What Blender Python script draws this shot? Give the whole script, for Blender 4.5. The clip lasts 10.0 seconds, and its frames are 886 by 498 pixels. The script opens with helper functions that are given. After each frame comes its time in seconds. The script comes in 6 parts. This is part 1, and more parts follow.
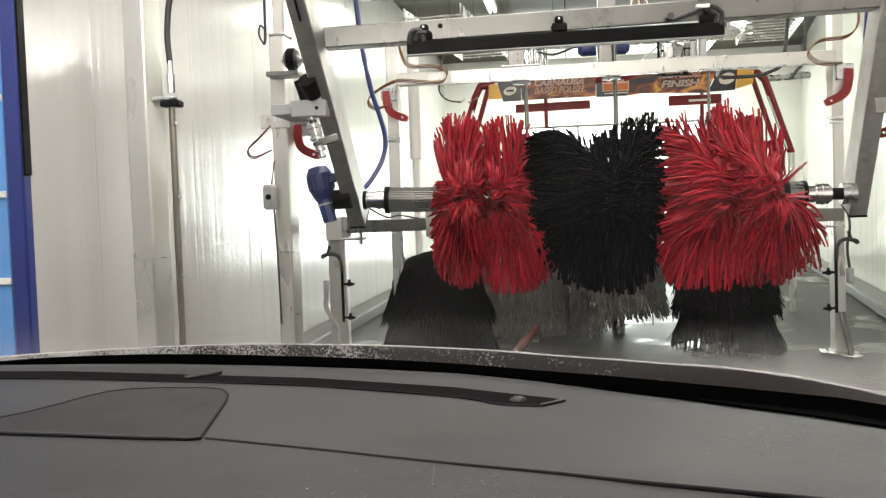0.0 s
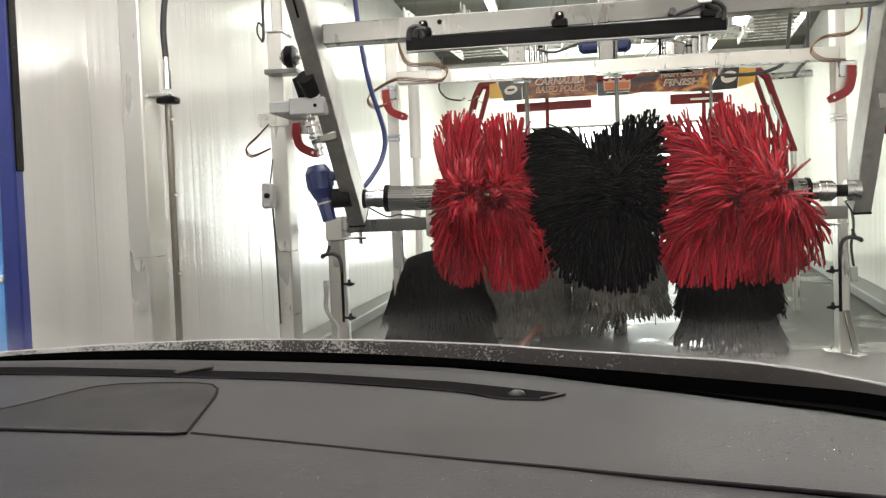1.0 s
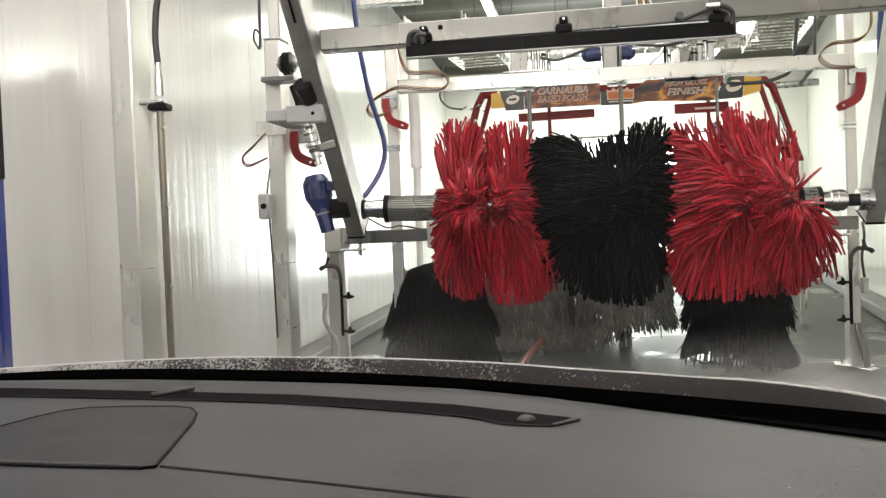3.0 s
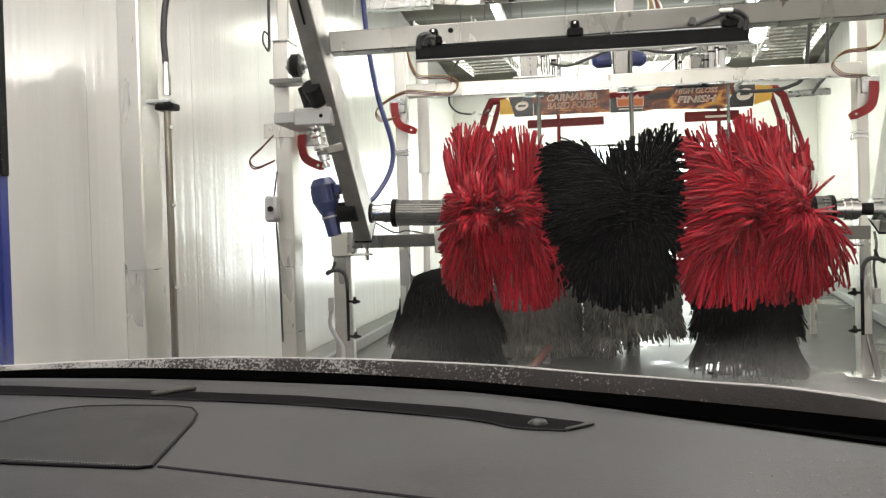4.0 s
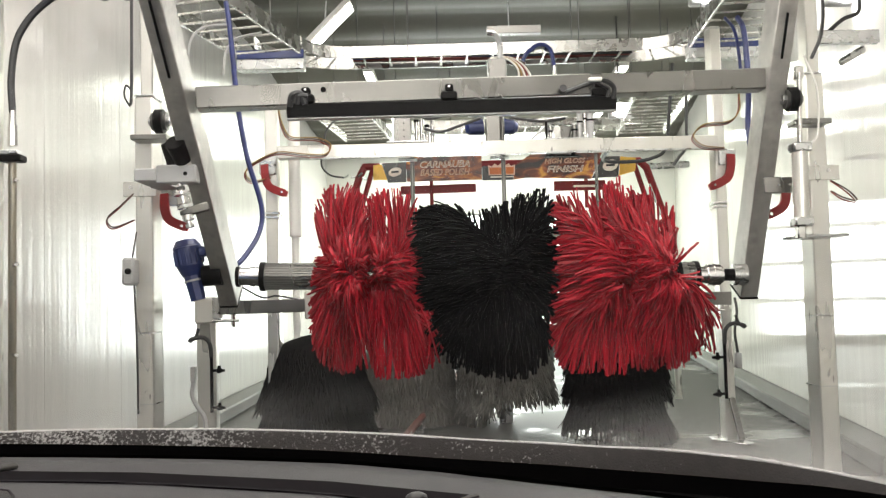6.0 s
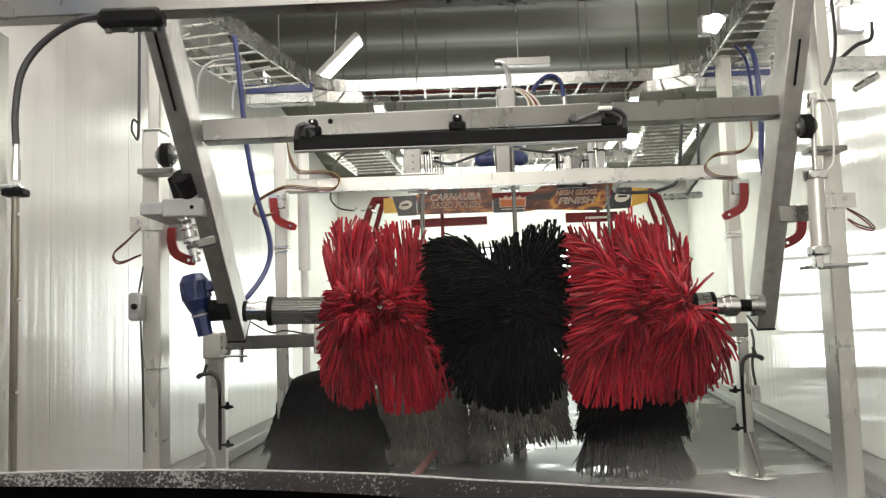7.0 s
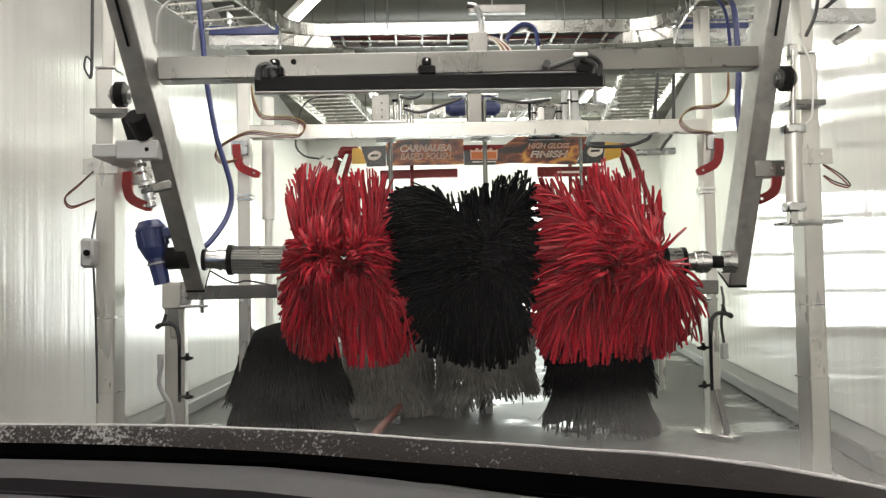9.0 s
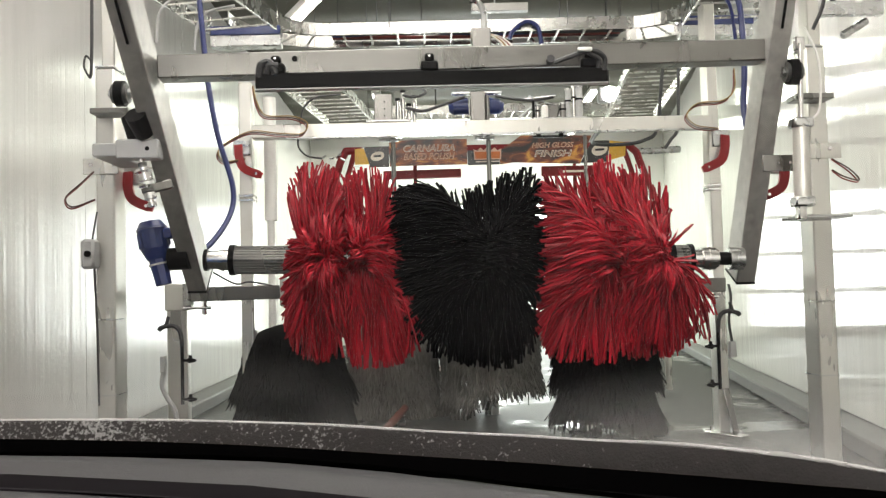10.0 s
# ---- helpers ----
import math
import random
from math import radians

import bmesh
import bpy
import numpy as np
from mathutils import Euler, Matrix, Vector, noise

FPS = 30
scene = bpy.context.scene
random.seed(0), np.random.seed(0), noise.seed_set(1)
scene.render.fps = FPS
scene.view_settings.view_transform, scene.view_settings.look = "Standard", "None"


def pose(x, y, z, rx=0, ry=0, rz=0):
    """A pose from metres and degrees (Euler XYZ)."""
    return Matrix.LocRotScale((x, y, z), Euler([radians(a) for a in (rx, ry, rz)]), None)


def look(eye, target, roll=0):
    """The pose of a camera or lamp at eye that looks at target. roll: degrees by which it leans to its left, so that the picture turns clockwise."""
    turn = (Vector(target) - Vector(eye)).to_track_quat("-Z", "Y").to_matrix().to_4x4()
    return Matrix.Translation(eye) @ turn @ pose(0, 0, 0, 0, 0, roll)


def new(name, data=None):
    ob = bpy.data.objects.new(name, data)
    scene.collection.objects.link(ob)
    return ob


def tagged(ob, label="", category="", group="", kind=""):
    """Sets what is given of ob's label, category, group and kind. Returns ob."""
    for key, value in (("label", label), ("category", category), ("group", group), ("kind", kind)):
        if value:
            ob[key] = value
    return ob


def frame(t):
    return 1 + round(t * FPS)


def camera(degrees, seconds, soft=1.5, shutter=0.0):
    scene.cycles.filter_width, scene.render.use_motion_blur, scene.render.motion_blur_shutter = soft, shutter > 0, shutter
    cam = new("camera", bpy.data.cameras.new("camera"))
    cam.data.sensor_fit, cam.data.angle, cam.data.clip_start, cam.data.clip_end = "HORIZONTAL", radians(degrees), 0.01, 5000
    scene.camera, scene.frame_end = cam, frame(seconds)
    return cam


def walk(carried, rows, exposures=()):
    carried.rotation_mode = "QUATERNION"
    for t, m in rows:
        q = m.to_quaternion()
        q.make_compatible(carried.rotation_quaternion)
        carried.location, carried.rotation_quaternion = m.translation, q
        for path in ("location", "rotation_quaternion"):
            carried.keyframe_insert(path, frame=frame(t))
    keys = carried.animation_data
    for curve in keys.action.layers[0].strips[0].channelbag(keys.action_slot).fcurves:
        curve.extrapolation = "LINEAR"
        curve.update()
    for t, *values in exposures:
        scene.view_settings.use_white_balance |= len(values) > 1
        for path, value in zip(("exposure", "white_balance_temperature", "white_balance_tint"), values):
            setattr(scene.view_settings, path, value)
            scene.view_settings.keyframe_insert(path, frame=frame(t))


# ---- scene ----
cam = camera(52.55, 10.0, soft=1.3)
PATH = [
    (0, look((-0.2460, 0.4091, 1.1786), (-0.8662, 5.3658, 0.9622), -1.944)),
    (0.5, look((-0.2450, 0.4284, 1.1603), (-0.8654, 5.3855, 0.9537), -1.968)),
    (1, look((-0.2425, 0.4582, 1.1539), (-0.8728, 5.4141, 0.9509), -2.113)),
    (1.5, look((-0.2432, 0.4945, 1.1491), (-0.8743, 5.4508, 0.9565), -2.368)),
    (2, look((-0.2481, 0.5347, 1.1459), (-0.8747, 5.4921, 0.9674), -2.357)),
    (2.5, look((-0.2534, 0.5736, 1.1503), (-0.8761, 5.5320, 0.9871), -2.438)),
    (4, look((-0.2728, 0.6441, 1.1269), (-0.9431, 5.5981, 1.0367), -1.573)),
    (4.5, look((-0.2731, 0.6778, 1.1274), (-0.9413, 5.6308, 0.9806), -1.730)),
    (5, look((-0.2759, 0.7106, 1.1165), (-0.7675, 5.6831, 0.9363), -1.872)),
    (5.5, look((-0.2826, 0.7444, 1.1088), (-0.5263, 5.7385, 1.0855), -0.847)),
    (6, look((-0.2864, 0.7769, 1.1016), (-0.2386, 5.7691, 1.3762), -1.476)),
    (6.2, look((-0.2847, 0.7915, 1.1010), (-0.1992, 5.7762, 1.4834), -1.799)),
    (7.3, look((-0.2632, 0.8753, 1.0893), (-0.3049, 5.8531, 1.5576), -1.902)),
    (7.5, look((-0.2607, 0.8889, 1.0830), (-0.2849, 5.8711, 1.5042), -1.762)),
    (8, look((-0.2562, 0.9259, 1.0762), (-0.1919, 5.9179, 1.3517), -1.698)),
    (8.5, look((-0.2503, 0.9695, 1.0812), (-0.1354, 5.9631, 1.3055), -1.497)),
    (9, look((-0.2447, 1.0077, 1.0788), (-0.1095, 6.0012, 1.2948), -1.034)),
    (9.5, look((-0.2420, 1.0386, 1.0729), (-0.1069, 6.0320, 1.2912), -0.907)),
    (10, look((-0.2444, 1.0629, 1.0552), (-0.1314, 6.0562, 1.2897), -1.463)),
]
walk(cam, PATH, exposures=[(0.0, 0.15), (4.5, 0.18), (5.5, 0.28), (6.0, 0.23), (7.5, -0.16), (10.0, 0.06)])

# ---- world and light ----
world = bpy.data.worlds.new("world")
scene.world = world
world.use_nodes = True
wn = world.node_tree
sky = wn.nodes.new("ShaderNodeTexSky")
sky.sky_type = 'NISHITA'
sky.sun_disc = False
sky.sun_elevation = radians(35)
sky.sun_rotation = radians(20)
wn.links.new(sky.outputs[0], wn.nodes["Background"].inputs[0])
wn.nodes["Background"].inputs[1].default_value = 0.1
scene.view_settings.exposure = 0.0

YAW = 0.03          # the tubes and trays run a little to the right of the y axis
CEIL = 4.3
BEND = 6.0          # the east wall swings outward beyond this


def left_x(y):
    return -2.50


def right_x(y):
    return 2.50 + (0.03 if y < BEND else 0.17) * (y - BEND)


# ---- materials ----
def mat(name, color, rough=0.5, metal=0.0, grain=0.08, scale=6.0, bump=0.0, bump_scale=60.0,
        stretch=(1, 1, 1), spec=0.5, coat=0.0, dirt=None, dirt_scale=1.2, dirt_amount=0.5, rough_var=0.1):
    m = bpy.data.materials.new(name)
    m.use_nodes = True
    nt = m.node_tree
    n, l = nt.nodes, nt.links
    b = n["Principled BSDF"]
    tc = n.new("ShaderNodeTexCoord")
    mp = n.new("ShaderNodeMapping")
    mp.inputs["Scale"].default_value = stretch
    l.new(tc.outputs["Object"], mp.inputs["Vector"])
    fine = n.new("ShaderNodeTexNoise")
    fine.inputs["Scale"].default_value = scale
    fine.inputs["Detail"].default_value = 6
    l.new(mp.outputs[0], fine.inputs["Vector"])
    rp = n.new("ShaderNodeMapRange")
    rp.inputs["To Min"].default_value = 1 - grain
    rp.inputs["To Max"].default_value = 1 + grain
    l.new(fine.outputs[0], rp.inputs["Value"])
    mul = n.new("ShaderNodeVectorMath")
    mul.operation = 'SCALE'
    mul.inputs[0].default_value = color[:3]
    l.new(rp.outputs[0], mul.inputs["Scale"])
    out = mul.outputs[0]
    if dirt is not None:
        big = n.new("ShaderNodeTexNoise")
        big.inputs["Scale"].default_value = dirt_scale
        big.inputs["Detail"].default_value = 8
        big.inputs["Roughness"].default_value = 0.65
        l.new(mp.outputs[0], big.inputs["Vector"])
        ramp = n.new("ShaderNodeMapRange")
        ramp.inputs["From Min"].default_value = 0.5
        ramp.inputs["From Max"].default_value = 0.72
        ramp.inputs["To Max"].default_value = dirt_amount
        l.new(big.outputs[0], ramp.inputs["Value"])
        mix = n.new("ShaderNodeMix")
        mix.data_type = 'RGBA'
        l.new(ramp.outputs[0], mix.inputs[0])
        l.new(out, mix.inputs[6])
        mix.inputs[7].default_value = (*dirt[:3], 1)
        out = mix.outputs[2]
    l.new(out, b.inputs["Base Color"])
    rr = n.new("ShaderNodeMapRange")
    rr.inputs["To Min"].default_value = max(0.02, rough - rough_var)
    rr.inputs["To Max"].default_value = min(1.0, rough + rough_var)
    l.new(fine.outputs[0], rr.inputs["Value"])
    l.new(rr.outputs[0], b.inputs["Roughness"])
    b.inputs["Metallic"].default_value = metal
    b.inputs["Specular IOR Level"].default_value = spec
    b.inputs["Coat Weight"].default_value = coat
    b.inputs["Coat Roughness"].default_value = 0.08
    if bump > 0:
        bn = n.new("ShaderNodeTexNoise")
        bn.inputs["Scale"].default_value = bump_scale
        bn.inputs["Detail"].default_value = 4
        l.new(mp.outputs[0], bn.inputs["Vector"])
        bp = n.new("ShaderNodeBump")
        bp.inputs["Strength"].default_value = bump
        bp.inputs["Distance"].default_value = 0.01
        l.new(bn.outputs[0], bp.inputs["Height"])
        l.new(bp.outputs[0], b.inputs["Normal"])
    return m


def glow(name, color, strength):
    m = bpy.data.materials.new(name)
    m.use_nodes = True
    b = m.node_tree.nodes["Principled BSDF"]
    b.inputs["Base Color"].default_value = (0.9, 0.9, 0.9, 1)
    b.inputs["Emission Color"].default_value = (*color, 1)
    b.inputs["Emission Strength"].default_value = strength
    return m


# Upright streaks in grain and dirt colour also imitate the sheets' rippled reflections.
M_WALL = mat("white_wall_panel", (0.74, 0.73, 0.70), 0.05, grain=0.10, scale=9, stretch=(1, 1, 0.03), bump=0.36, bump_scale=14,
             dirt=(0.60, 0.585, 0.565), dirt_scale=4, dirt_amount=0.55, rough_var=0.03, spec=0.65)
# Same white sheets, base colour darkened to imitate weaker light on the west side.
M_WALL_DIM = mat("dimmed_rippled_panel", (0.58, 0.567, 0.55), 0.20, grain=0.08, scale=9, stretch=(1, 1, 0.03), bump=0.42, bump_scale=14,
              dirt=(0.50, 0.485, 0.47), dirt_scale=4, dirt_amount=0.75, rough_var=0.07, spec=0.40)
M_PLAIN = mat("painted_block_wall", (0.72, 0.71, 0.68), 0.6, grain=0.06, scale=2, bump=0.1, bump_scale=30)
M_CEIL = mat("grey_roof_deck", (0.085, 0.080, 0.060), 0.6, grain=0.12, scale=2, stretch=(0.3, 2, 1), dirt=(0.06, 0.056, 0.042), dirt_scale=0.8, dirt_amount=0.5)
M_FLOOR = mat("wet_concrete", (0.030, 0.031, 0.028), 0.27, grain=0.15, scale=3, bump=0.03, bump_scale=9, dirt=(0.028, 0.028, 0.027),
              dirt_scale=0.9, dirt_amount=0.6, rough_var=0.10, spec=0.07)


def puddles(m):
    """Standing water lies in patches: smooth there, dull between."""
    n, l = m.node_tree.nodes, m.node_tree.links
    b = n["Principled BSDF"]
    tc = n.new("ShaderNodeTexCoord")
    nz = n.new("ShaderNodeTexNoise")
    nz.inputs["Scale"].default_value = 1.1
    nz.inputs["Detail"].default_value = 5
    l.new(tc.outputs["Object"], nz.inputs["Vector"])
    r = n.new("ShaderNodeMapRange")
    r.inputs["From Min"].default_value = 0.54
    r.inputs["From Max"].default_value = 0.62
    r.inputs["To Min"].default_value = 0.46
    r.inputs["To Max"].default_value = 0.20
    l.new(nz.outputs[0], r.inputs["Value"])
    l.new(r.outputs[0], b.inputs["Roughness"])


puddles(M_FLOOR)
M_KERB = mat("kerb_concrete", (0.11, 0.11, 0.105), 0.6, grain=0.2, scale=7, bump=0.2, bump_scale=40, dirt=(0.06, 0.06, 0.057))
M_ALU = mat("mill_aluminium", (0.20, 0.196, 0.184), 0.30, metal=1.0, grain=0.22, scale=7, stretch=(1, 1, 0.3), dirt=(0.17, 0.162, 0.155),
            dirt_scale=3.5, dirt_amount=0.7, rough_var=0.16)
M_PALE = mat("pale_anodised_post", (0.62, 0.61, 0.57), 0.30, metal=0.6, grain=0.10, scale=6, stretch=(1, 1, 0.25), dirt=(0.46, 0.45, 0.40),
             dirt_scale=3.0, dirt_amount=0.6)
M_STEEL = mat("polished_stainless", (0.62, 0.61, 0.60), 0.17, metal=1.0, grain=0.05, scale=20)
M_GALV = mat("galvanised_steel", (0.50, 0.505, 0.50), 0.28, metal=1.0, grain=0.14, scale=14, rough_var=0.14)
M_ARM = mat("mottled_galvanised_arm", (0.46, 0.45, 0.432), 0.48, metal=0.9, grain=0.3, scale=22, dirt=(0.30, 0.29, 0.28), dirt_scale=9, dirt_amount=0.8)
M_ROD = mat("dark_threaded_steel", (0.10, 0.10, 0.095), 0.5, metal=0.6, grain=0.2, scale=30)
M_TRAY = mat("dull_galvanised_tray", (0.50, 0.495, 0.47), 0.27, metal=1.0, grain=0.12, scale=10)
M_BLACKM = mat("black_plastic", (0.004, 0.0038, 0.004), 0.4, grain=0.2, scale=20, bump=0.05, spec=0.06)
M_RUBBER = mat("black_rubber_hose", (0.025, 0.025, 0.027), 0.45, grain=0.2, scale=30)
M_RED = mat("red_foam", (0.31, 0.0085, 0.019), 0.40, grain=0.4, scale=5, spec=0.22)
M_BLACKF = mat("black_foam", (0.0014, 0.0014, 0.0018), 0.38, grain=0.3, scale=5, spec=0.03)
M_SOAKED = mat("soaked_black_foam", (0.004, 0.004, 0.0042), 0.9, grain=0.25, scale=7, spec=0.05)


def by_strip(m, spread):
    """Each strip of foam is a little lighter or darker than the next, by wear and wetness."""
    n, l = m.node_tree.nodes, m.node_tree.links
    b = n["Principled BSDF"]
    geo = n.new("ShaderNodeNewGeometry")
    r = n.new("ShaderNodeMapRange")
    r.inputs["To Min"].default_value, r.inputs["To Max"].default_value = 1 - spread, 1 + spread
    l.new(geo.outputs["Random Per Island"], r.inputs["Value"])
    mul = n.new("ShaderNodeVectorMath")
    mul.operation = 'SCALE'
    l.new(b.inputs["Base Color"].links[0].from_socket, mul.inputs[0])
    l.new(r.outputs[0], mul.inputs["Scale"])
    l.new(mul.outputs[0], b.inputs["Base Color"])


by_strip(M_RED, 0.45)
by_strip(M_BLACKF, 0.4)
M_REDP = mat("red_painted_steel", (0.22, 0.010, 0.013), 0.42, grain=0.14, scale=8, dirt=(0.14, 0.009, 0.010), coat=0.08, spec=0.25)
M_BLUE = mat("blue_motor_paint", (0.010, 0.024, 0.125), 0.35, grain=0.15, scale=9, coat=0.3)
M_BLUEH = mat("blue_air_hose", (0.008, 0.016, 0.10), 0.35, grain=0.1, scale=9)
M_GREYB = mat("grey_plastic_box", (0.42, 0.42, 0.42), 0.45, grain=0.08, scale=9)
M_WHITEP = mat("white_plastic", (0.78, 0.77, 0.74), 0.4, grain=0.05, scale=9)
M_ORANGE = mat("orange_guide_rail", (0.12, 0.026, 0.012), 0.5, grain=0.2, scale=9)
M_DASH = mat("dashboard_vinyl", (0.043, 0.0415, 0.0445), 0.46, grain=0.10, scale=4, bump=0.16, bump_scale=420, spec=0.09,
             dirt=(0.0100, 0.0086, 0.0098), dirt_scale=2.2, dirt_amount=0.5)
M_COVER = mat("speaker_cover_vinyl", (0.013, 0.012, 0.013), 0.55, grain=0.1, scale=12, bump=0.3, bump_scale=500, spec=0.2)
M_SEAM = mat("dark_seam", (0.014, 0.012, 0.015), 0.7, grain=0.1, spec=0.1)
M_LAMP = glow("lamp_tube", (1.0, 0.98, 0.95), 18.0)


# ---- helpers ----
def box(bm, c, s, rot=None, bevel=0.0):
    """A box of size s round c; rot: a 3x3 matrix."""
    m = Matrix.Translation(c)
    if rot is not None:
        m = m @ rot.to_4x4()
    m = m @ Matrix.Diagonal((*s, 1))
    r = bmesh.ops.create_cube(bm, size=1.0, matrix=m)
    if bevel > 0:
        edges = list({e for v in r["verts"] for e in v.link_edges})
        bmesh.ops.bevel(bm, geom=edges, offset=bevel, segments=1, affect='EDGES')


def aim(a, b):
    return (Vector(b) - Vector(a)).to_track_quat("Z", "X").to_matrix()


def rod(bm, a, b, r, seg=14, r2=None, caps=True):
    """A round bar from a to b."""
    a, b = Vector(a), Vector(b)
    m = Matrix.Translation((a + b) / 2) @ aim(a, b).to_4x4()
    bmesh.ops.create_cone(bm, cap_ends=caps, segments=seg, radius1=r, radius2=r if r2 is None else r2, depth=(b - a).length, matrix=m)


def beam(bm, a, b, w, h, bevel=0.006, up=(0, 0, 1)):
    """A rectangular bar from a to b, w across and h along up."""
    a, b = Vector(a), Vector(b)
    z = (b - a).normalized()
    x = Vector(up).cross(z)
    if x.length < 1e-4:
        x = Vector((1, 0, 0))
    x.normalize()
    y = z.cross(x)
    box(bm, (a + b) / 2, (w, h, (b - a).length), Matrix((x, y, z)).transposed(), bevel)


def smooth_path(pts, n=8):
    """Catmull-Rom through pts."""
    p = [Vector(q) for q in pts]
    p = [p[0] * 2 - p[1]] + p + [p[-1] * 2 - p[-2]]
    out = []
    for i in range(1, len(p) - 2):
        a, b, c, d = p[i - 1:i + 3]
        for k in range(n):
            t = k / n
            out.append(0.5 * ((2 * b) + (c - a) * t + (2 * a - 5 * b + 4 * c - d) * t * t + (3 * b - a - 3 * c + d) * t ** 3))
    out.append(p[-2])
    return out


def hose(bm, pts, r, n=8, seg=8, smooth=True):
    """A round hose along pts."""
    path = smooth_path(pts, n) if smooth else [Vector(q) for q in pts]
    rings = []
    x = None
    for i, q in enumerate(path):
        d = (path[min(i + 1, len(path) - 1)] - path[max(i - 1, 0)]).normalized()
        if x is None:
            x = d.orthogonal().normalized()
        x = (x - d * x.dot(d)).normalized()
        y = d.cross(x)
        rings.append([bm.verts.new(q + r * (math.cos(k * math.tau / seg) * x + math.sin(k * math.tau / seg) * y)) for k in range(seg)])
    for a, b in zip(rings, rings[1:]):
        for k in range(seg):
            bm.faces.new((a[k], a[(k + 1) % seg], b[(k + 1) % seg], b[k]))
    bm.faces.new(rings[0][::-1])
    bm.faces.new(rings[-1])


ROOTS = {}


def thing(name, at, label, category, group="", kind=""):
    ob = new(name)
    ob.empty_display_size = 0.1
    ob.location = at
    ROOTS[ob.name] = Vector(at)
    return tagged(ob, label, category, group, kind)


def finish(bm, shift, material, name, smooth=40):
    bmesh.ops.translate(bm, verts=bm.verts, vec=-shift)
    bmesh.ops.recalc_face_normals(bm, faces=bm.faces)
    me = bpy.data.meshes.new(name)
    bm.to_mesh(me)
    bm.free()
    me.materials.append(material)
    if smooth:
        me.shade_smooth()
        me.set_sharp_from_angle(angle=radians(smooth))
    return me


def part(name, bm, material, parent, label="", smooth=40):
    """One mesh under a thing or a part; the mesh is given in world places."""
    shift = ROOTS[parent.name]
    ob = new(name, finish(bm, shift, material, name, smooth))
    ob.parent = parent
    ROOTS[ob.name] = shift
    if label:
        ob["label"] = label
    return ob


def solid(name, bm, material, at, label="", category="", group="", kind="", smooth=40):
    """A thing that is one mesh."""
    ob = new(name, finish(bm, Vector(at), material, name, smooth))
    ob.location = at
    ROOTS[ob.name] = Vector(at)
    return tagged(ob, label, category, group, kind)


def B():
    return bmesh.new()


def quick(name, material, parent, fn, *a, label="", **k):
    bm = B()
    fn(bm, *a, **k)
    return part(name, bm, material, parent, label)


# ---- structure ----
Y0, Y1 = -4.0, 19.5
bm = B()
box(bm, (0.3, 10, -0.1), (14, 34, 0.2))
solid("floor", bm, M_FLOOR, (0.3, 10, 0), "wet grey concrete tunnel floor with puddles", "floor", kind="structure", smooth=0)

bm = B()
box(bm, (0.3, 10, CEIL + 0.16), (14, 34, 0.2))
# softly corrugated deck
wave = [[bm.verts.new((x, -7 + 0.1 * k, CEIL + 0.02 - 0.045 * math.cos(k * 0.1 * math.tau / 1.15))) for x in (-6.7, 7.3)] for k in range(341)]
for a, b in zip(wave, wave[1:]):
    bm.faces.new((a[0], a[1], b[1], b[0]))
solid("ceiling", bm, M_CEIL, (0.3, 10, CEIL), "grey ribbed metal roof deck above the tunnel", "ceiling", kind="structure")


def side_wall(name, fx, side, stops):
    """A block wall faced with tall butted sheets, with a kerb along its foot; stops: where a straight run begins or ends."""
    up = Vector((0, 0, 1))
    w = thing(name, (fx(10), 10, 0), "painted block wall behind glossy white panels", "wall", kind="structure")
    kerb = thing(name.replace("wall", "kerb"), (fx(10), 10, 0), "wet concrete kerb along the tunnel wall", "kerb", kind="structure")
    rng = random.Random(5 if side < 0 else 9)
    for y0, y1 in zip(stops, stops[1:]):
        a, b = Vector((fx(y0 + 1e-6), y0, 0)), Vector((fx(y1 - 1e-6), y1, 0))
        d = (b - a).normalized()
        out = Vector((side * d.y, -side * d.x, 0))
        length = (b - a).length
        bm = B()
        beam(bm, a + out * 0.16 + up * CEIL / 2, b + out * 0.16 + up * CEIL / 2, 0.2, CEIL, bevel=0)
        part("backing", bm, M_PLAIN, w, smooth=0)
        n = int(length / 1.2)
        # tall flat sheets, butted with a narrow recessed joint
        for k in range(n):
            bm = B()
            s0, s1 = k * length / n, (k + 1) * length / n
            c = a + d * (s0 + s1) / 2 + out * (0.03 + rng.uniform(0, 0.0008)) + up * (0.12 + CEIL) / 2
            beam(bm, c - d * ((s1 - s0) / 2 - 0.0006), c + d * ((s1 - s0) / 2 - 0.0006), 0.05, CEIL - 0.135, 0.001)
            part("panel", bm, M_WALL if side > 0 else M_WALL_DIM, w)
        bm = B()
        beam(bm, a - out * 0.10 + up * 0.06, b - out * 0.10 + up * 0.06, 0.26, 0.12, bevel=0.015)
        part("run", bm, M_KERB, kerb)
    return w


side_wall("wall_west", left_x, -1, (Y0, Y1))
side_wall("wall_east", right_x, 1, (Y0, BEND, Y1))

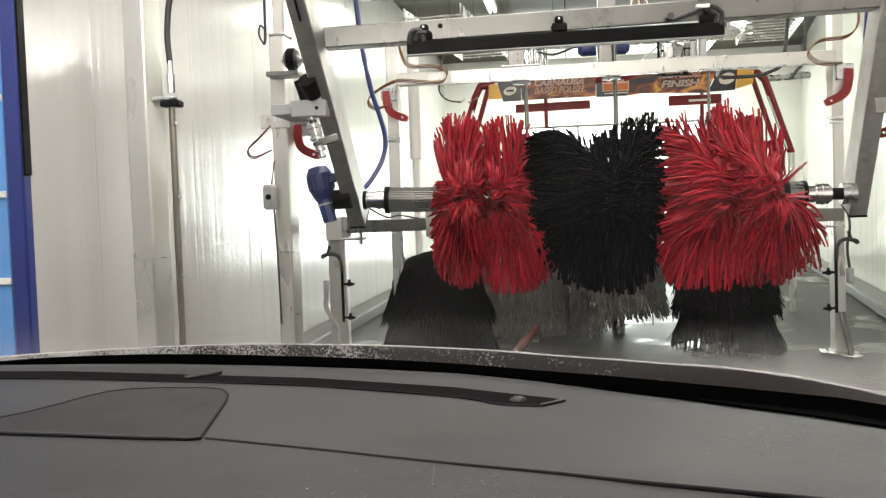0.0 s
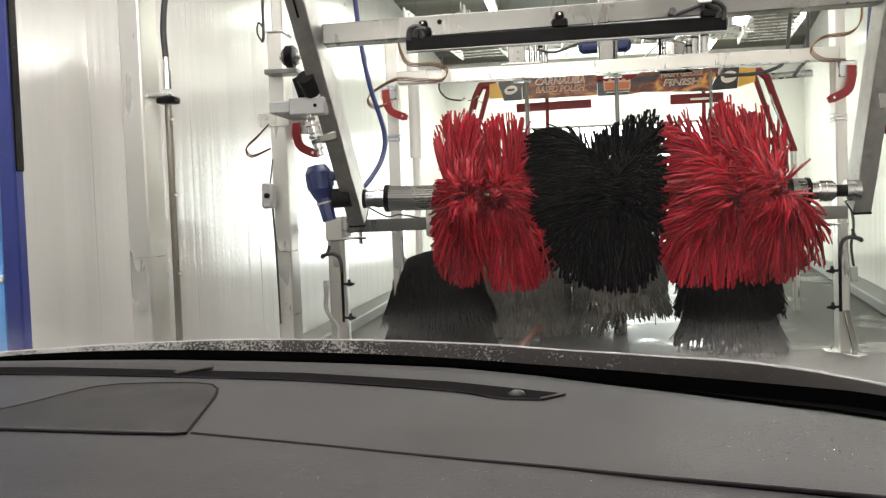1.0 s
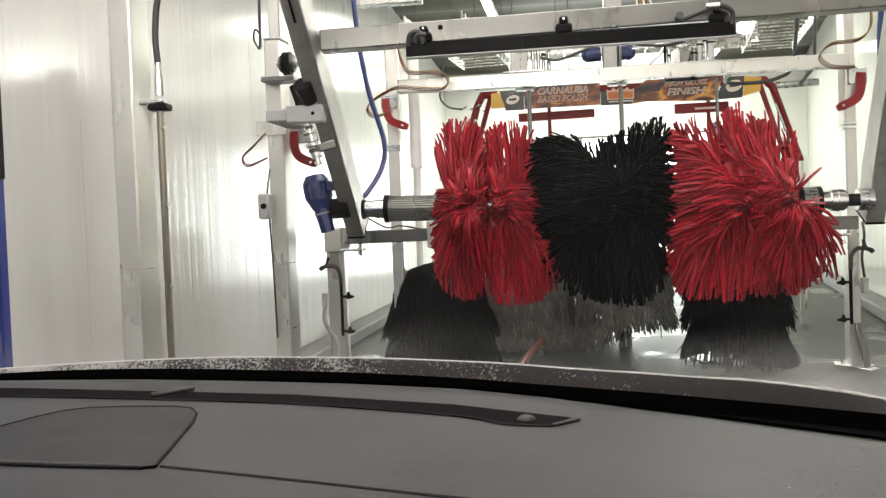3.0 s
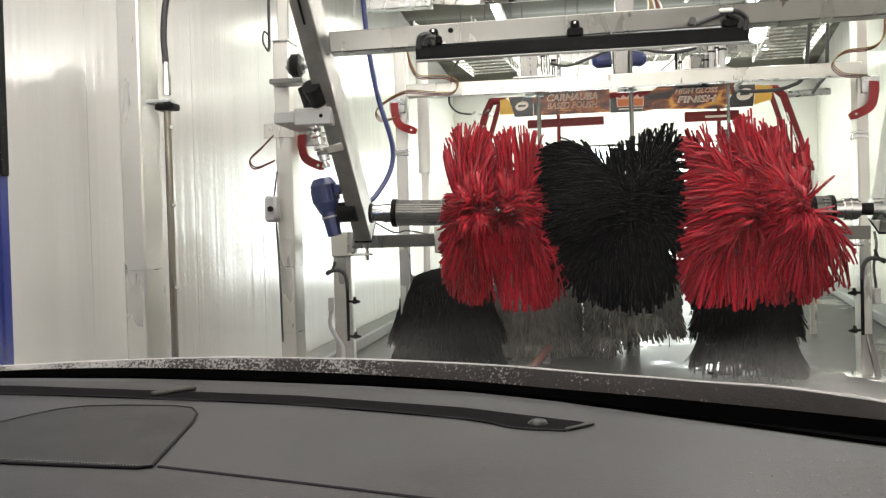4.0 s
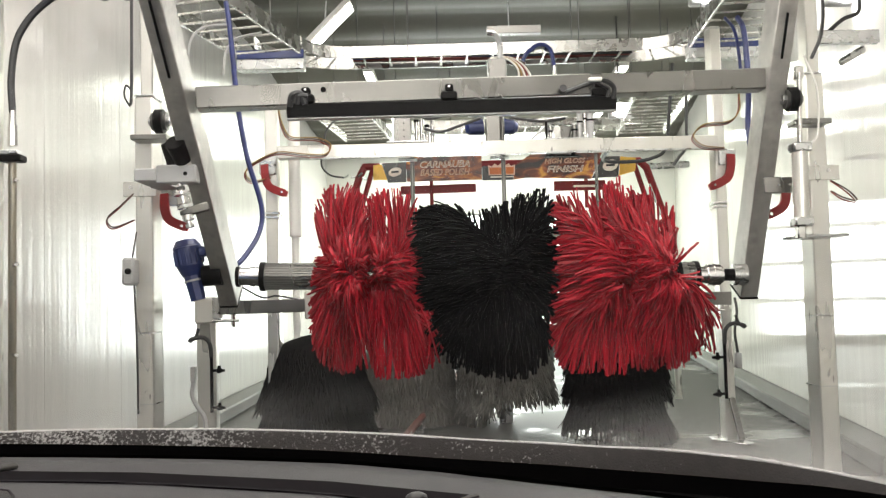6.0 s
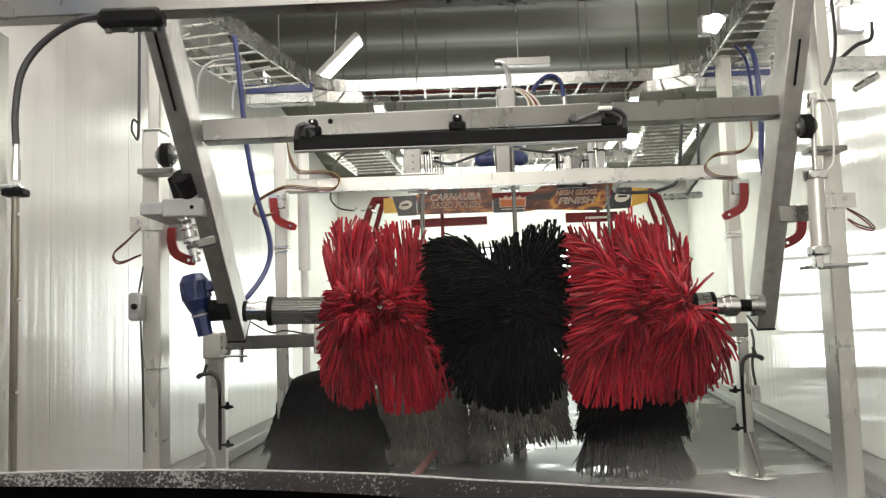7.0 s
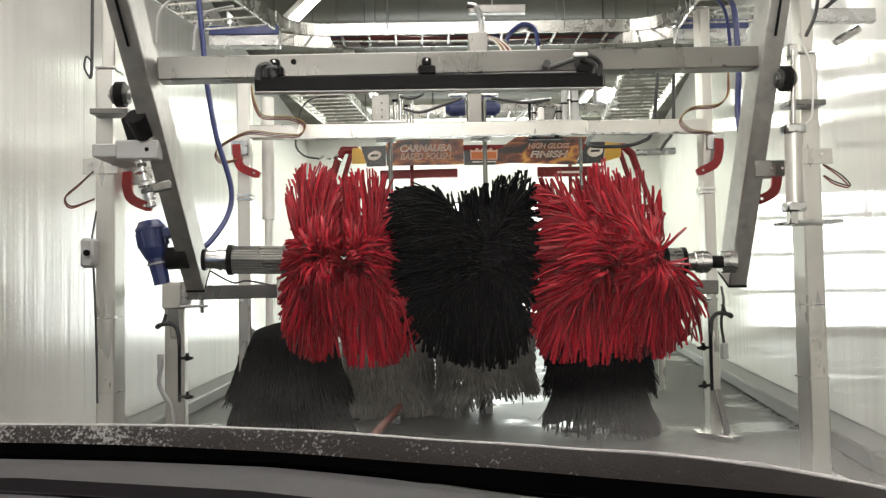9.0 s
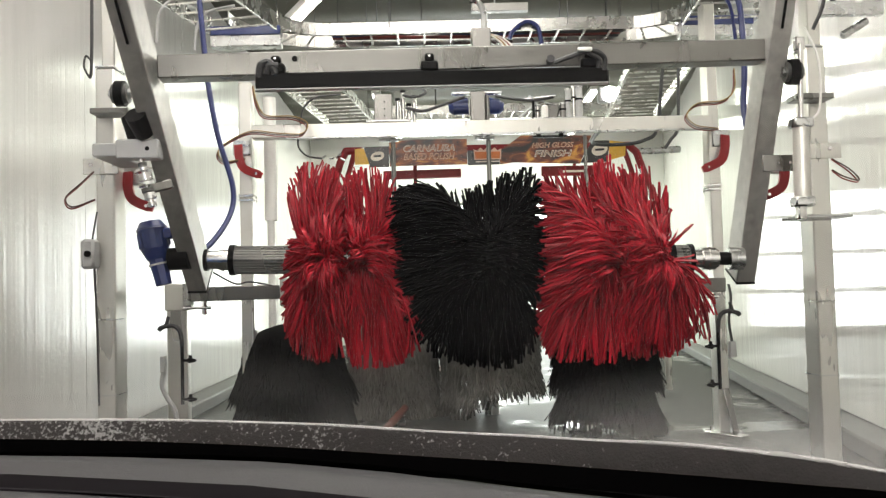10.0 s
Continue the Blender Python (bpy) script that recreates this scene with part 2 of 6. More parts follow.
# entrance wall behind the car, with its door rolled up
EX = (left_x(Y0) + right_x(Y0)) / 2
bm = B()
for sx in (-1, 1):
    box(bm, (EX + sx * 3.35, Y0 - 0.1, CEIL / 2), (2.3, 0.2, CEIL))
box(bm, (EX, Y0 - 0.1, (CEIL + 3.4) / 2), (4.4, 0.2, CEIL - 3.4))
solid("wall_south", bm, M_PLAIN, (EX, Y0, 0), "plain painted wall round the open tunnel entrance", "wall", kind="structure", smooth=0)
# Unseen glowing sheet, added to light the brushes from behind the car.
bm = B()
box(bm, (EX, Y0 - 0.9, 1.75), (6.4, 0.02, 3.9))
solid("backdrop_south", bm, glow("entrance_fill", (1.0, 0.97, 0.93), 5.0), (EX, Y0 - 0.9, 0), "unseen glowing sheet added as fill light outside the entrance", "backdrop", kind="structure", smooth=0)

# far end wall with a big glazed sectional door
DX = 0.95
DW, DH = 3.9, 2.86
bm = B()
lx, rx = left_x(Y1) - 0.3, right_x(Y1) + 0.3
box(bm, ((lx + DX - DW / 2) / 2, Y1 + 0.1, CEIL / 2), (DX - DW / 2 - lx, 0.2, CEIL))
box(bm, ((rx + DX + DW / 2) / 2, Y1 + 0.1, CEIL / 2), (rx - DX - DW / 2, 0.2, CEIL))
box(bm, (DX, Y1 + 0.1, (CEIL + DH) / 2), (DW, 0.2, CEIL - DH))
solid("wall_north", bm, M_PLAIN, (DX, Y1, 0), "white painted end wall round the exit door", "wall", kind="structure", smooth=0)
door = thing("door_1", (DX, Y1, 0), "closed sectional exit door with bright glazed panes", "door", kind="structure")
RAILS = (0.15, 0.88, 1.63, 2.36)
for z in RAILS:
    quick("rail", M_ALU, door, box, (DX, Y1 + 0.08, z), (DW, 0.05, 0.085), bevel=0.004)
quick("rail", M_ALU, door, box, (DX, Y1 + 0.08, 0.056), (DW, 0.05, 0.112), bevel=0.004)
quick("rail", M_ALU, door, box, (DX, Y1 + 0.08, DH - 0.02), (DW, 0.05, 0.04), bevel=0.004)
for z0, z1 in zip(RAILS, RAILS[1:] + (DH,)):
    for c in range(4):
        x = DX - DW / 2 + c * DW / 3
        quick("stile", M_ALU, door, box, (min(max(x, DX - DW / 2 + 0.03), DX + DW / 2 - 0.03), Y1 + 0.08, (z0 + z1) / 2), (0.05, 0.046, z1 - z0 - 0.08))
bm = B()
box(bm, (DX, Y1 + 0.6, DH / 2), (DW + 2, 0.02, DH + 1))
solid("backdrop", bm, glow("daylight", (0.95, 1.0, 0.965), 7.5), (DX, Y1 + 0.6, 0), "bright overcast daylight outside the exit door", "backdrop", kind="structure", smooth=0)


# ---- lamps ----
def tube_light(at, angle, length, name="tube_light", yaw=0.0):
    """A sealed fluorescent fitting; angle: its tilt in the cross section of the hall; yaw: one added as fill."""
    at = Vector(at)
    d = Vector((math.cos(angle), 0, math.sin(angle)))
    if yaw:
        d = Vector((YAW, 1, 0)).normalized()
    n = Vector((d.z, -0.25, -d.x)).normalized() if not yaw else Vector((0, 0, -1))
    if n.z > 0:
        n = -n
    t = thing(name, at, "sealed fluorescent tube light under the roof; the far ones are added fill", "light", "tube lights")
    a, b = at - d * length / 2, at + d * length / 2
    bm = B()
    beam(bm, a - n * 0.05, b - n * 0.05, 0.14, 0.06, 0.012, up=n)
    part("housing", bm, M_WHITEP, t)
    for s in (-0.035, 0.035):
        o = n.cross(d) * s
        bm = B()
        rod(bm, a + d * 0.03 + o, b - d * 0.03 + o, 0.017, 10)
        part("tube", bm, M_LAMP, t, "glowing white tube")
    bm = B()
    rod(bm, at - n * 0.08, (at.x, at.y, CEIL + 0.07), 0.008, 8)
    part("hanger", bm, M_GALV, t)
    # Only the added fittings carry a broad area lamp.
    if yaw:
        la = bpy.data.lights.new("far_fill_lamp", 'AREA')
        la.shape, la.size, la.size_y, la.energy, la.color = 'RECTANGLE', length, 1.3, 66.0, (0.95, 1.0, 0.84)
        ob = new("far_fill_lamp", la)
        ob.matrix_world = look(at + n * 0.05, at + n * 1.05)
    return t


tube_light((-1.20, 9.0, 3.63), radians(45), 0.62)


def flood(x, y, z):
    """A small floodlight on a bracket, facing the tunnel entrance."""
    t = thing("flood_light", (x, y, z), "small glaring floodlight hung under the roof", "light", "flood lights")
    quick("housing", M_GREYB, t, box, (x, y + 0.06, z), (0.26, 0.10, 0.18), bevel=0.015)
    bm = B()
    rod(bm, (x, y - 0.004, z), (x, y + 0.012, z), 0.085, 24)
    part("lens", bm, glow("flood_lens", (1.0, 0.98, 0.97), 40.0), t, "glaring white lens")
    quick("bracket", M_ROD, t, rod, (x, y + 0.06, z + 0.09), (x, y + 0.06, CEIL + 0.07), 0.010, 8)
    la = bpy.data.lights.new("flood_lamp", 'AREA')
    la.shape, la.size, la.energy, la.color = 'DISK', 0.16, 45.0, (1.0, 0.98, 0.93)
    new("flood_lamp", la).matrix_world = look((x, y - 0.02, z), (x, y - 1.0, z - 0.45))


flood(1.90, 11.0, 3.22)
flood(2.134, 8.45, 3.697)
flood(2.60, 6.85, 3.16)
# Six fittings added as fill to brighten the far walls.
for y in (13.2, 15.5, 18.0):
    for dx in (-1.7, 1.7):
        tube_light(((left_x(y) + right_x(y)) / 2 + dx, y, 4.10), 0.0, 1.4, yaw=1.0)


# unseen glowing panes added as fill over the tunnel mouth, behind and above the car
FILL_W = 3.5
M_FILL_PANE = glow("fill_pane", (1.0, 0.935, 0.87), 4.0)


# Builds a barred bank of glowing fill panes; no such roof opening is known.
def skylight(y0, y1, n, x0, m, label):
    sk = thing("skylight", (x0, (y0 + y1) / 2, CEIL), label, "skylight", kind="structure")
    long = (y1 - y0) / n
    for k in range(n):
        y = y0 + (k + 0.5) * long
        c = x0 + YAW * y
        for j in range(3):
            quick("pane", m, sk, box, (c + (j - 1) * FILL_W / 3, y, CEIL - 0.05), (FILL_W / 3 - 0.05, long - 0.05, 0.012), bevel=0.003)
        for j in range(4):
            quick("bar", M_WHITEP, sk, box, (c + (j - 1.5) * FILL_W / 3, y, CEIL - 0.055), (0.05, long - 0.06, 0.04), bevel=0.004)
    for k in range(n + 1):
        y = y0 + k * long
        quick("cross_bar", M_WHITEP, sk, box, (x0 + YAW * y, y, CEIL - 0.055), (FILL_W + 0.05, 0.05, 0.04), bevel=0.004)


skylight(-3.8, 7.3, 6, -0.68, M_FILL_PANE, "wide unseen bank of glowing panes added as fill light")
# Second bank, added to brighten the far roof.
skylight(16.6, 19.3, 2, 0.1, glow("far_fill_pane", (0.96, 1.0, 0.88), 1.5), "glowing panes added to brighten the roof by the exit door")



# ---- wash arches ----
def post(name, x0, x1, y0, y1, ztop, label, mast=None, mast_top=3.3, foot=True, group="arch posts", z0=0.0, m=None):
    """An upright box-section post with a foot plate, and a thinner mast above it."""
    m = m or M_PALE
    cx, cy = (x0 + x1) / 2, (y0 + y1) / 2
    t = thing(name, (cx, cy, z0), label, "post", group)
    quick("upright", m, t, box, (cx, cy, (z0 + 0.012 + ztop) / 2), (x1 - x0, y1 - y0, ztop - z0 - 0.012), bevel=0.008)
    if foot:
        quick("foot_plate", M_GALV, t, box, (cx, cy, z0 + 0.006), (x1 - x0 + 0.14, y1 - y0 + 0.1, 0.012), bevel=0.003)
        for sx in (-1, 1):
            quick("bolt", M_STEEL, t, rod, (cx + sx * ((x1 - x0) / 2 + 0.04), cy, z0 + 0.012), (cx + sx * ((x1 - x0) / 2 + 0.04), cy, z0 + 0.05), 0.011, 6)
    if mast:
        w, d = mast
        quick("cap", M_GALV, t, box, (cx, cy, ztop + 0.006), (x1 - x0 + 0.006, y1 - y0 + 0.006, 0.012), bevel=0.003)
        quick("mast", m, t, box, (cx + 0.01, cy, (ztop + 0.012 + mast_top) / 2), (w, d, mast_top - ztop - 0.012), bevel=0.006)
    return t


# arch with the high-pressure pipe
p0 = post("arch_post", -2.176, -2.075, 4.33, 4.52, 2.40, "pale aluminium post of the rinse arch with a foot plate", foot=True)
quick("joint_ring", M_GALV, p0, box, (-2.125, 4.425, 1.0), (0.106, 0.196, 0.004))
bm = B()
beam(bm, (-2.3, 4.42, 2.46), (2.2, 4.42, 2.50), 0.10, 0.08)
solid("arch_crossbeam", bm, M_ALU, (0, 4.42, 2.42), "grey aluminium crossbeam of the rinse arch overhead", "beam")
post("arch_post", 2.10, 2.20, 4.33, 4.52, 2.44, "pale aluminium post of the rinse arch with a foot plate", foot=True)
pipe = thing("rinse_pipe", (-1.95, 4.33, 0), "vertical steel rinse pipe with small nozzles and a braided hose", "pipe")
quick("pipe", mat("dull_brass_pipe", (0.30, 0.275, 0.225), 0.35, metal=1.0, grain=0.2, scale=12, dirt=(0.16, 0.14, 0.10), dirt_scale=6), pipe, rod, (-1.99, 4.41, 0.02), (-1.99, 4.41, 1.71), 0.016, 14)
quick("clamp", M_GALV, pipe, box, (-2.05, 4.41, 1.738), (0.17, 0.05, 0.016), bevel=0.003)
quick("clamp", M_BLACKM, pipe, box, (-1.985, 4.40, 1.711), (0.09, 0.07, 0.03), bevel=0.006)
quick("union", M_STEEL, pipe, rod, (-1.99, 4.41, 1.765), (-1.99, 4.41, 1.85), 0.020, 8)
quick("union", M_STEEL, pipe, rod, (-1.99, 4.41, 1.85), (-1.99, 4.41, 1.91), 0.015, 8)
quick("braided_hose", M_RUBBER, pipe, hose, [(-1.99, 4.41, 1.9), (-1.995, 4.41, 2.05), (-1.965, 4.41, 2.22), (-1.86, 4.41, 2.35), (-1.68, 4.36, 2.41), (-1.5, 4.40, 2.42)], 0.015)
for z in (0.45, 0.92, 1.28, 1.62):
    quick("nozzle", M_STEEL, pipe, rod, (-1.98, 4.40, z), (-1.955, 4.37, z), 0.008, 8)
gear = thing("hose_manifold", (-1.5, 4.36, 2.36), "wet black hose manifold clamped under the rinse crossbeam", "manifold")
quick("block", M_BLACKM, gear, box, (-1.5, 4.35, 2.39), (0.26, 0.10, 0.08), bevel=0.02)
for dx in (-0.09, 0.0, 0.09):
    quick("fitting", M_ROD, gear, rod, (-1.5 + dx, 4.34, 2.335), (-1.5 + dx, 4.34, 2.36), 0.015, 8)

# blue portal at the tunnel mouth, with a light-blue sheet beside it
portal = thing("blue_portal_post", (-2.06, 3.1, 0), "dark blue painted steel portal post with a light blue banded panel", "post")
quick("upright", mat("blue_portal_paint", (0.016, 0.03, 0.19), 0.4, grain=0.2, scale=5, dirt=(0.02, 0.02, 0.09)), portal, box, (-2.02, 3.225, 1.75), (0.06, 0.05, 3.5), bevel=0.006)
quick("bumper", M_BLACKM, portal, box, (-1.986, 3.222, 2.34), (0.008, 0.045, 2.0), bevel=0.004, label="black rubber bumper strip")
quick("side_panel", mat("light_blue_panel", (0.12, 0.32, 0.72), 0.35, grain=0.06), portal, box, (-2.172, 3.225, 1.75), (0.24, 0.04, 3.5), bevel=0.004, label="light blue panel")
for z in (0.62, 0.99, 1.28, 1.60, 2.0, 2.4):
    quick("white_band", M_WHITEP, portal, box, (-2.172, 3.20, z), (0.24, 0.012, 0.022), bevel=0.002)

# arch that carries the top brush
A1L = post("arch_post", -1.98, -1.88, 5.87, 6.05, 2.30, "tall pale aluminium post of the top brush arch", (0.07, 0.12))
A1R = post("arch_post", 1.874, 1.979, 5.87, 6.04, 2.34, "tall pale aluminium post of the top brush arch", (0.07, 0.12))
for t, cx, w in ((A1L, -1.93, 0.106), (A1R, 1.926, 0.111)):
    for z in (0.95, 0.55):
        quick("joint_ring", M_GALV, t, box, (cx, 5.96, z), (w, 0.188, 0.006))
    quick("collar", M_PALE, t, box, (cx + (-0.02 if cx < 0 else 0.02), 5.865, 1.765), (0.19, 0.012, 0.085), bevel=0.003)
    for s in (-0.07, 0.05):
        quick("bolt", M_STEEL, t, rod, (cx + s, 5.86, 1.775), (cx + s, 5.848, 1.775), 0.012, 6)
    quick("shelf", M_ALU, t, box, (cx + (0.07 if cx < 0 else -0.07), 5.80, 2.04), (0.20, 0.14, 0.03), bevel=0.004)

ARML = [(-1.565, 4.66, 2.76), (-1.525, 6.22, 1.13)]
ARMR = [(1.58, 5.20, 2.97), (1.575, 6.16, 1.08)]
frame_ = thing("brush_arm_frame", (0, 5.4, 2.1), "grey aluminium swing frame that carries the top brush", "brush frame")
for a, b in (ARML, ARMR):
    bm = B()
    beam(bm, Vector(a) + Vector((0, 0.026, 0.024)), Vector(b) + Vector((0, 0.026, 0.024)), 0.105, 0.195, 0.006)
    arm = part("swing_arm", bm, M_ARM, frame_)
    d = (Vector(b) - Vector(a)).normalized()
    quick("end_cap", M_BLACKM, arm, beam, Vector(b) + Vector((0, 0.026, 0.024)), Vector(b) + Vector((0, 0.026, 0.024)) + d * 0.012, 0.109, 0.199, 0.003)
    if a[0] > 0:
        u = Vector(a) + d * 0.55 - Vector((0, 0.05, 0.05))
        quick("slot", M_BLACKM, arm, beam, u - d * 0.12, u + d * 0.12, 0.012, 0.012, 0.002)
    else:
        u = Vector(a) + d * 0.4 - Vector((0, 0.05, 0.05))
        quick("slot", M_BLACKM, arm, beam, u - d * 0.2, u + d * 0.3, 0.012, 0.010, 0.002)
bm = B()
beam(bm, (-1.48, 5.33, 2.147), (1.53, 5.61, 2.246), 0.12, 0.112)
part("crossbeam", bm, M_ALU, frame_)
quick("hole_plug", M_BLACKM, frame_, rod, (-0.835, 5.37, 2.185), (-0.835, 5.325, 2.185), 0.014, 14)
quick("lug", M_ALU, frame_, box, (1.615, 5.66, 1.675), (0.17, 0.012, 0.085), bevel=0.003)
for dx in (-0.01, 0.05):
    quick("lug_bolt", M_STEEL, frame_, rod, (1.62 + dx, 5.656, 1.675), (1.62 + dx, 5.645, 1.675), 0.008, 6)
bar = thing("light_bar", (-0.16, 5.37, 2.03), "long black plastic spray bar clipped to the aluminium crossbeam", "bar")


def on_bar(x, dy=0.0, dz_=0.0):
    """A place beside the bar, which lies a little askew under the crossbeam."""
    return (x, 5.295 + 0.0908 * (x + 1.017) + dy, 2.067 + 0.0217 * (x + 1.017) + dz_)


quick("bar", M_BLACKM, bar, beam, on_bar(-1.017), on_bar(0.69), 0.05, 0.078, 0.008)
quick("lip", M_GREYB, bar, beam, on_bar(-1.017, -0.01, -0.042), on_bar(0.69, -0.01, -0.042), 0.05, 0.006, 0.001)
for x in (-0.92, -0.19, 0.60):
    bm = B()
    box(bm, on_bar(x, -0.005, 0.060), (0.085, 0.05, 0.05), bevel=0.01)
    box(bm, on_bar(x, -0.005, 0.100), (0.045, 0.05, 0.04), bevel=0.008)
    c = part("clip", bm, M_BLACKM, bar)
    quick("screw", M_STEEL, c, rod, on_bar(x, -0.036, 0.105), on_bar(x, -0.028, 0.105), 0.006, 8)
quick("end_coupling", M_RUBBER, bar, hose, [on_bar(-1.00, -0.02, 0.02), on_bar(-0.985, -0.035, 0.075), on_bar(-0.945, -0.035, 0.085), on_bar(-0.92, -0.03, 0.03)], 0.017)
quick("end_coupling", M_RUBBER, bar, hose, [on_bar(-0.96, -0.03, 0.03), on_bar(-0.95, -0.04, 0.07), on_bar(-0.905, -0.04, 0.07)], 0.013)
quick("feed_hose", M_RUBBER, bar, hose, [on_bar(0.67, -0.02, 0.02), on_bar(0.675, -0.03, 0.08), on_bar(0.61, -0.045, 0.115), on_bar(0.50, -0.045, 0.085), on_bar(0.42, -0.03, 0.06)], 0.013)
quick("feed_hose", M_RUBBER, bar, hose, [on_bar(0.64, -0.03, 0.03), on_bar(0.645, -0.04, 0.07), on_bar(0.59, -0.05, 0.10)], 0.011)
quick("hose_tip", M_RUBBER, bar, rod, on_bar(0.405, 0.0, 0.075), on_bar(0.405, -0.035, 0.08), 0.020, 12)
quick("cable_tie", M_WHITEP, bar, box, on_bar(0.57, -0.06, 0.115), (0.07, 0.03, 0.02), bevel=0.004)


def bearing(x, y, z, side):
    t = thing("flange_bearing", (x, y, z), "greasy dark flange bearing on the brush arch post", "bearing")
    for r, w, m in ((0.066, 0.022, M_BLACKM), (0.05, 0.04, M_ROD), (0.026, 0.055, M_GALV)):
        quick("ring", m, t, rod, (x - w, y, z), (x + w, y, z), r, 20)
    quick("shaft", M_STEEL, t, rod, (x - side * 0.06, y + 0.0, z), (x + side * (0.2 if side > 0 else 0.05), y, z), 0.02, 12)
    return t


bearing(-1.76, 5.62, 2.10, 1)
bearing(1.66, 5.55, 2.125, -1)


def valve(x, y, z):
    """Limit block with a spring damper below and a solenoid above it."""
    t = thing("damper_block", (x, y, z), "aluminium damper block with a chrome spring bolt and black solenoid", "damper")
    quick("block", M_GREYB, t, box, (x, y, z), (0.21, 0.09, 0.096), bevel=0.008)
    quick("mount", M_GREYB, t, box, (x - 0.165, y + 0.20, z + 0.004), (0.13, 0.42, 0.066), bevel=0.006)
    quick("bolt_hole", M_BLACKM, t, rod, (x + 0.05, y - 0.046, z), (x + 0.05, y - 0.044, z), 0.011, 12)
    sol = quick("solenoid", M_BLACKM, t, rod, (x + 0.035, y - 0.03, z + 0.075), (x + 0.020, y - 0.13, z + 0.150), 0.046, 22, 0.050)
    quick("collar", M_PALE, sol, rod, (x + 0.043, y - 0.015, z + 0.045), (x + 0.035, y - 0.02, z + 0.075), 0.040, 20)
    quick("solenoid", M_BLACKM, t, rod, (x - 0.025, y, z + 0.05), (x - 0.058, y, z + 0.165), 0.030, 16, 0.032)
    # spring bolt, leaning with the lever
    top, end = Vector((x + 0.014, y - 0.02, z - 0.05)), Vector((x + 0.066, y - 0.02, z - 0.275))
    bolt = quick("bolt", M_STEEL, t, rod, top, end, 0.014, 12)
    d = (end - top).normalized()
    for k, r, h, m in ((0.025, 0.022, 0.016, M_ROD), (0.055, 0.045, 0.012, M_STEEL), (0.09, 0.033, 0.035, M_STEEL), (0.125, 0.042, 0.016, M_GALV), (0.155, 0.034, 0.02, M_ROD), (0.185, 0.030, 0.03, M_GALV), (0.228, 0.022, 0.02, M_GALV)):
        quick("washer", m, bolt, rod, top + d * (k - h / 2), top + d * (k + h / 2), r, 18)
    quick("lever", M_ALU, t, beam, top + d * 0.15, top + d * 0.15 + Vector((0.10, 0.05, 0.03)), 0.05, 0.05, 0.008)
    return t


valve(-1.6245, 5.48, 1.786)


def hook(x, y, z, side, s=1.0):
    """A red painted bent arm: it falls from its clamp and sweeps inward."""
    t = thing("red_hook_arm", (x, y, z), "red painted bent steel hook arm bolted to an arch post", "hook", "red hook arms")
    n = 10
    path = smooth_path([(x, y, z), (x + side * 0.01 * s, y - 0.02, z - 0.09 * s), (x + side * 0.045 * s, y - 0.04, z - 0.16 * s), (x + side * 0.165 * s, y - 0.09, z - 0.215 * s)], n)
    bm = B()
    rings = []
    for i, q in enumerate(path):
        d = (path[min(i + 1, len(path) - 1)] - path[max(i - 1, 0)]).normalized()
        w = d.cross(Vector((0, 1, 0))).normalized() * (0.026 if i < len(path) - 2 else 0.019) * s
        o = Vector((0, 0.012, 0))
        rings.append([bm.verts.new(q + w - o), bm.verts.new(q - w - o), bm.verts.new(q - w + o), bm.verts.new(q + w + o)])
    for a, b in zip(rings, rings[1:]):
        for k in range(4):
            bm.faces.new((a[k], a[(k + 1) % 4], b[(k + 1) % 4], b[k]))
    bm.faces.new(rings[0])
    bm.faces.new(rings[-1])
    part("arm", bm, M_REDP, t)
    e = path[-4]
    quick("rivet", M_STEEL, t, rod, e + Vector((0, -0.02, 0)), e + Vector((0, 0.015, 0)), 0.009, 10)
    quick("clamp", M_GALV, t, box, (x + side * 0.02, y + 0.03, z - 0.02), (0.11 * s, 0.05, 0.10 * s), bevel=0.006)
    return t


hook(-1.86, 6.02, 1.755, 1)
hook(1.815, 6.08, 1.745, -1)
hook(-1.530, 7.395, 2.125, 1, 1.1)
hook(1.935, 7.395, 2.120, -1, 1.2)

# pneumatic cylinder on the other post
cyl = thing("air_cylinder", (1.675, 5.54, 1.36), "slim white pneumatic cylinder with a steel piston rod", "cylinder")
quick("barrel", M_PALE, cyl, rod, (1.680, 5.54, 1.47), (1.687, 5.54, 1.86), 0.042, 20)
for z in (1.46, 1.86):
    quick("head", M_GALV, cyl, box, (1.680 + 0.01 * (z > 1.6), 5.54, z), (0.10, 0.09, 0.05), bevel=0.008)
quick("piston_rod", M_STEEL, cyl, rod, (1.690, 5.54, 1.88), (1.703, 5.54, 2.27), 0.013, 12)
quick("clevis", M_STEEL, cyl, box, (1.703, 5.56, 2.27), (0.05, 0.05, 0.07), bevel=0.006)
quick("clevis", M_STEEL, cyl, box, (1.670, 5.54, 1.405), (0.045, 0.05, 0.07), bevel=0.006)
quick("bracket", M_GALV, cyl, box, (1.80, 5.66, 1.385), (0.26, 0.26, 0.016), bevel=0.003)
quick("air_line", M_WHITEP, cyl, hose, [(1.75, 5.54, 1.88), (1.80, 5.56, 1.95), (1.82, 5.6, 2.2), (1.80, 5.7, 2.4)], 0.006)

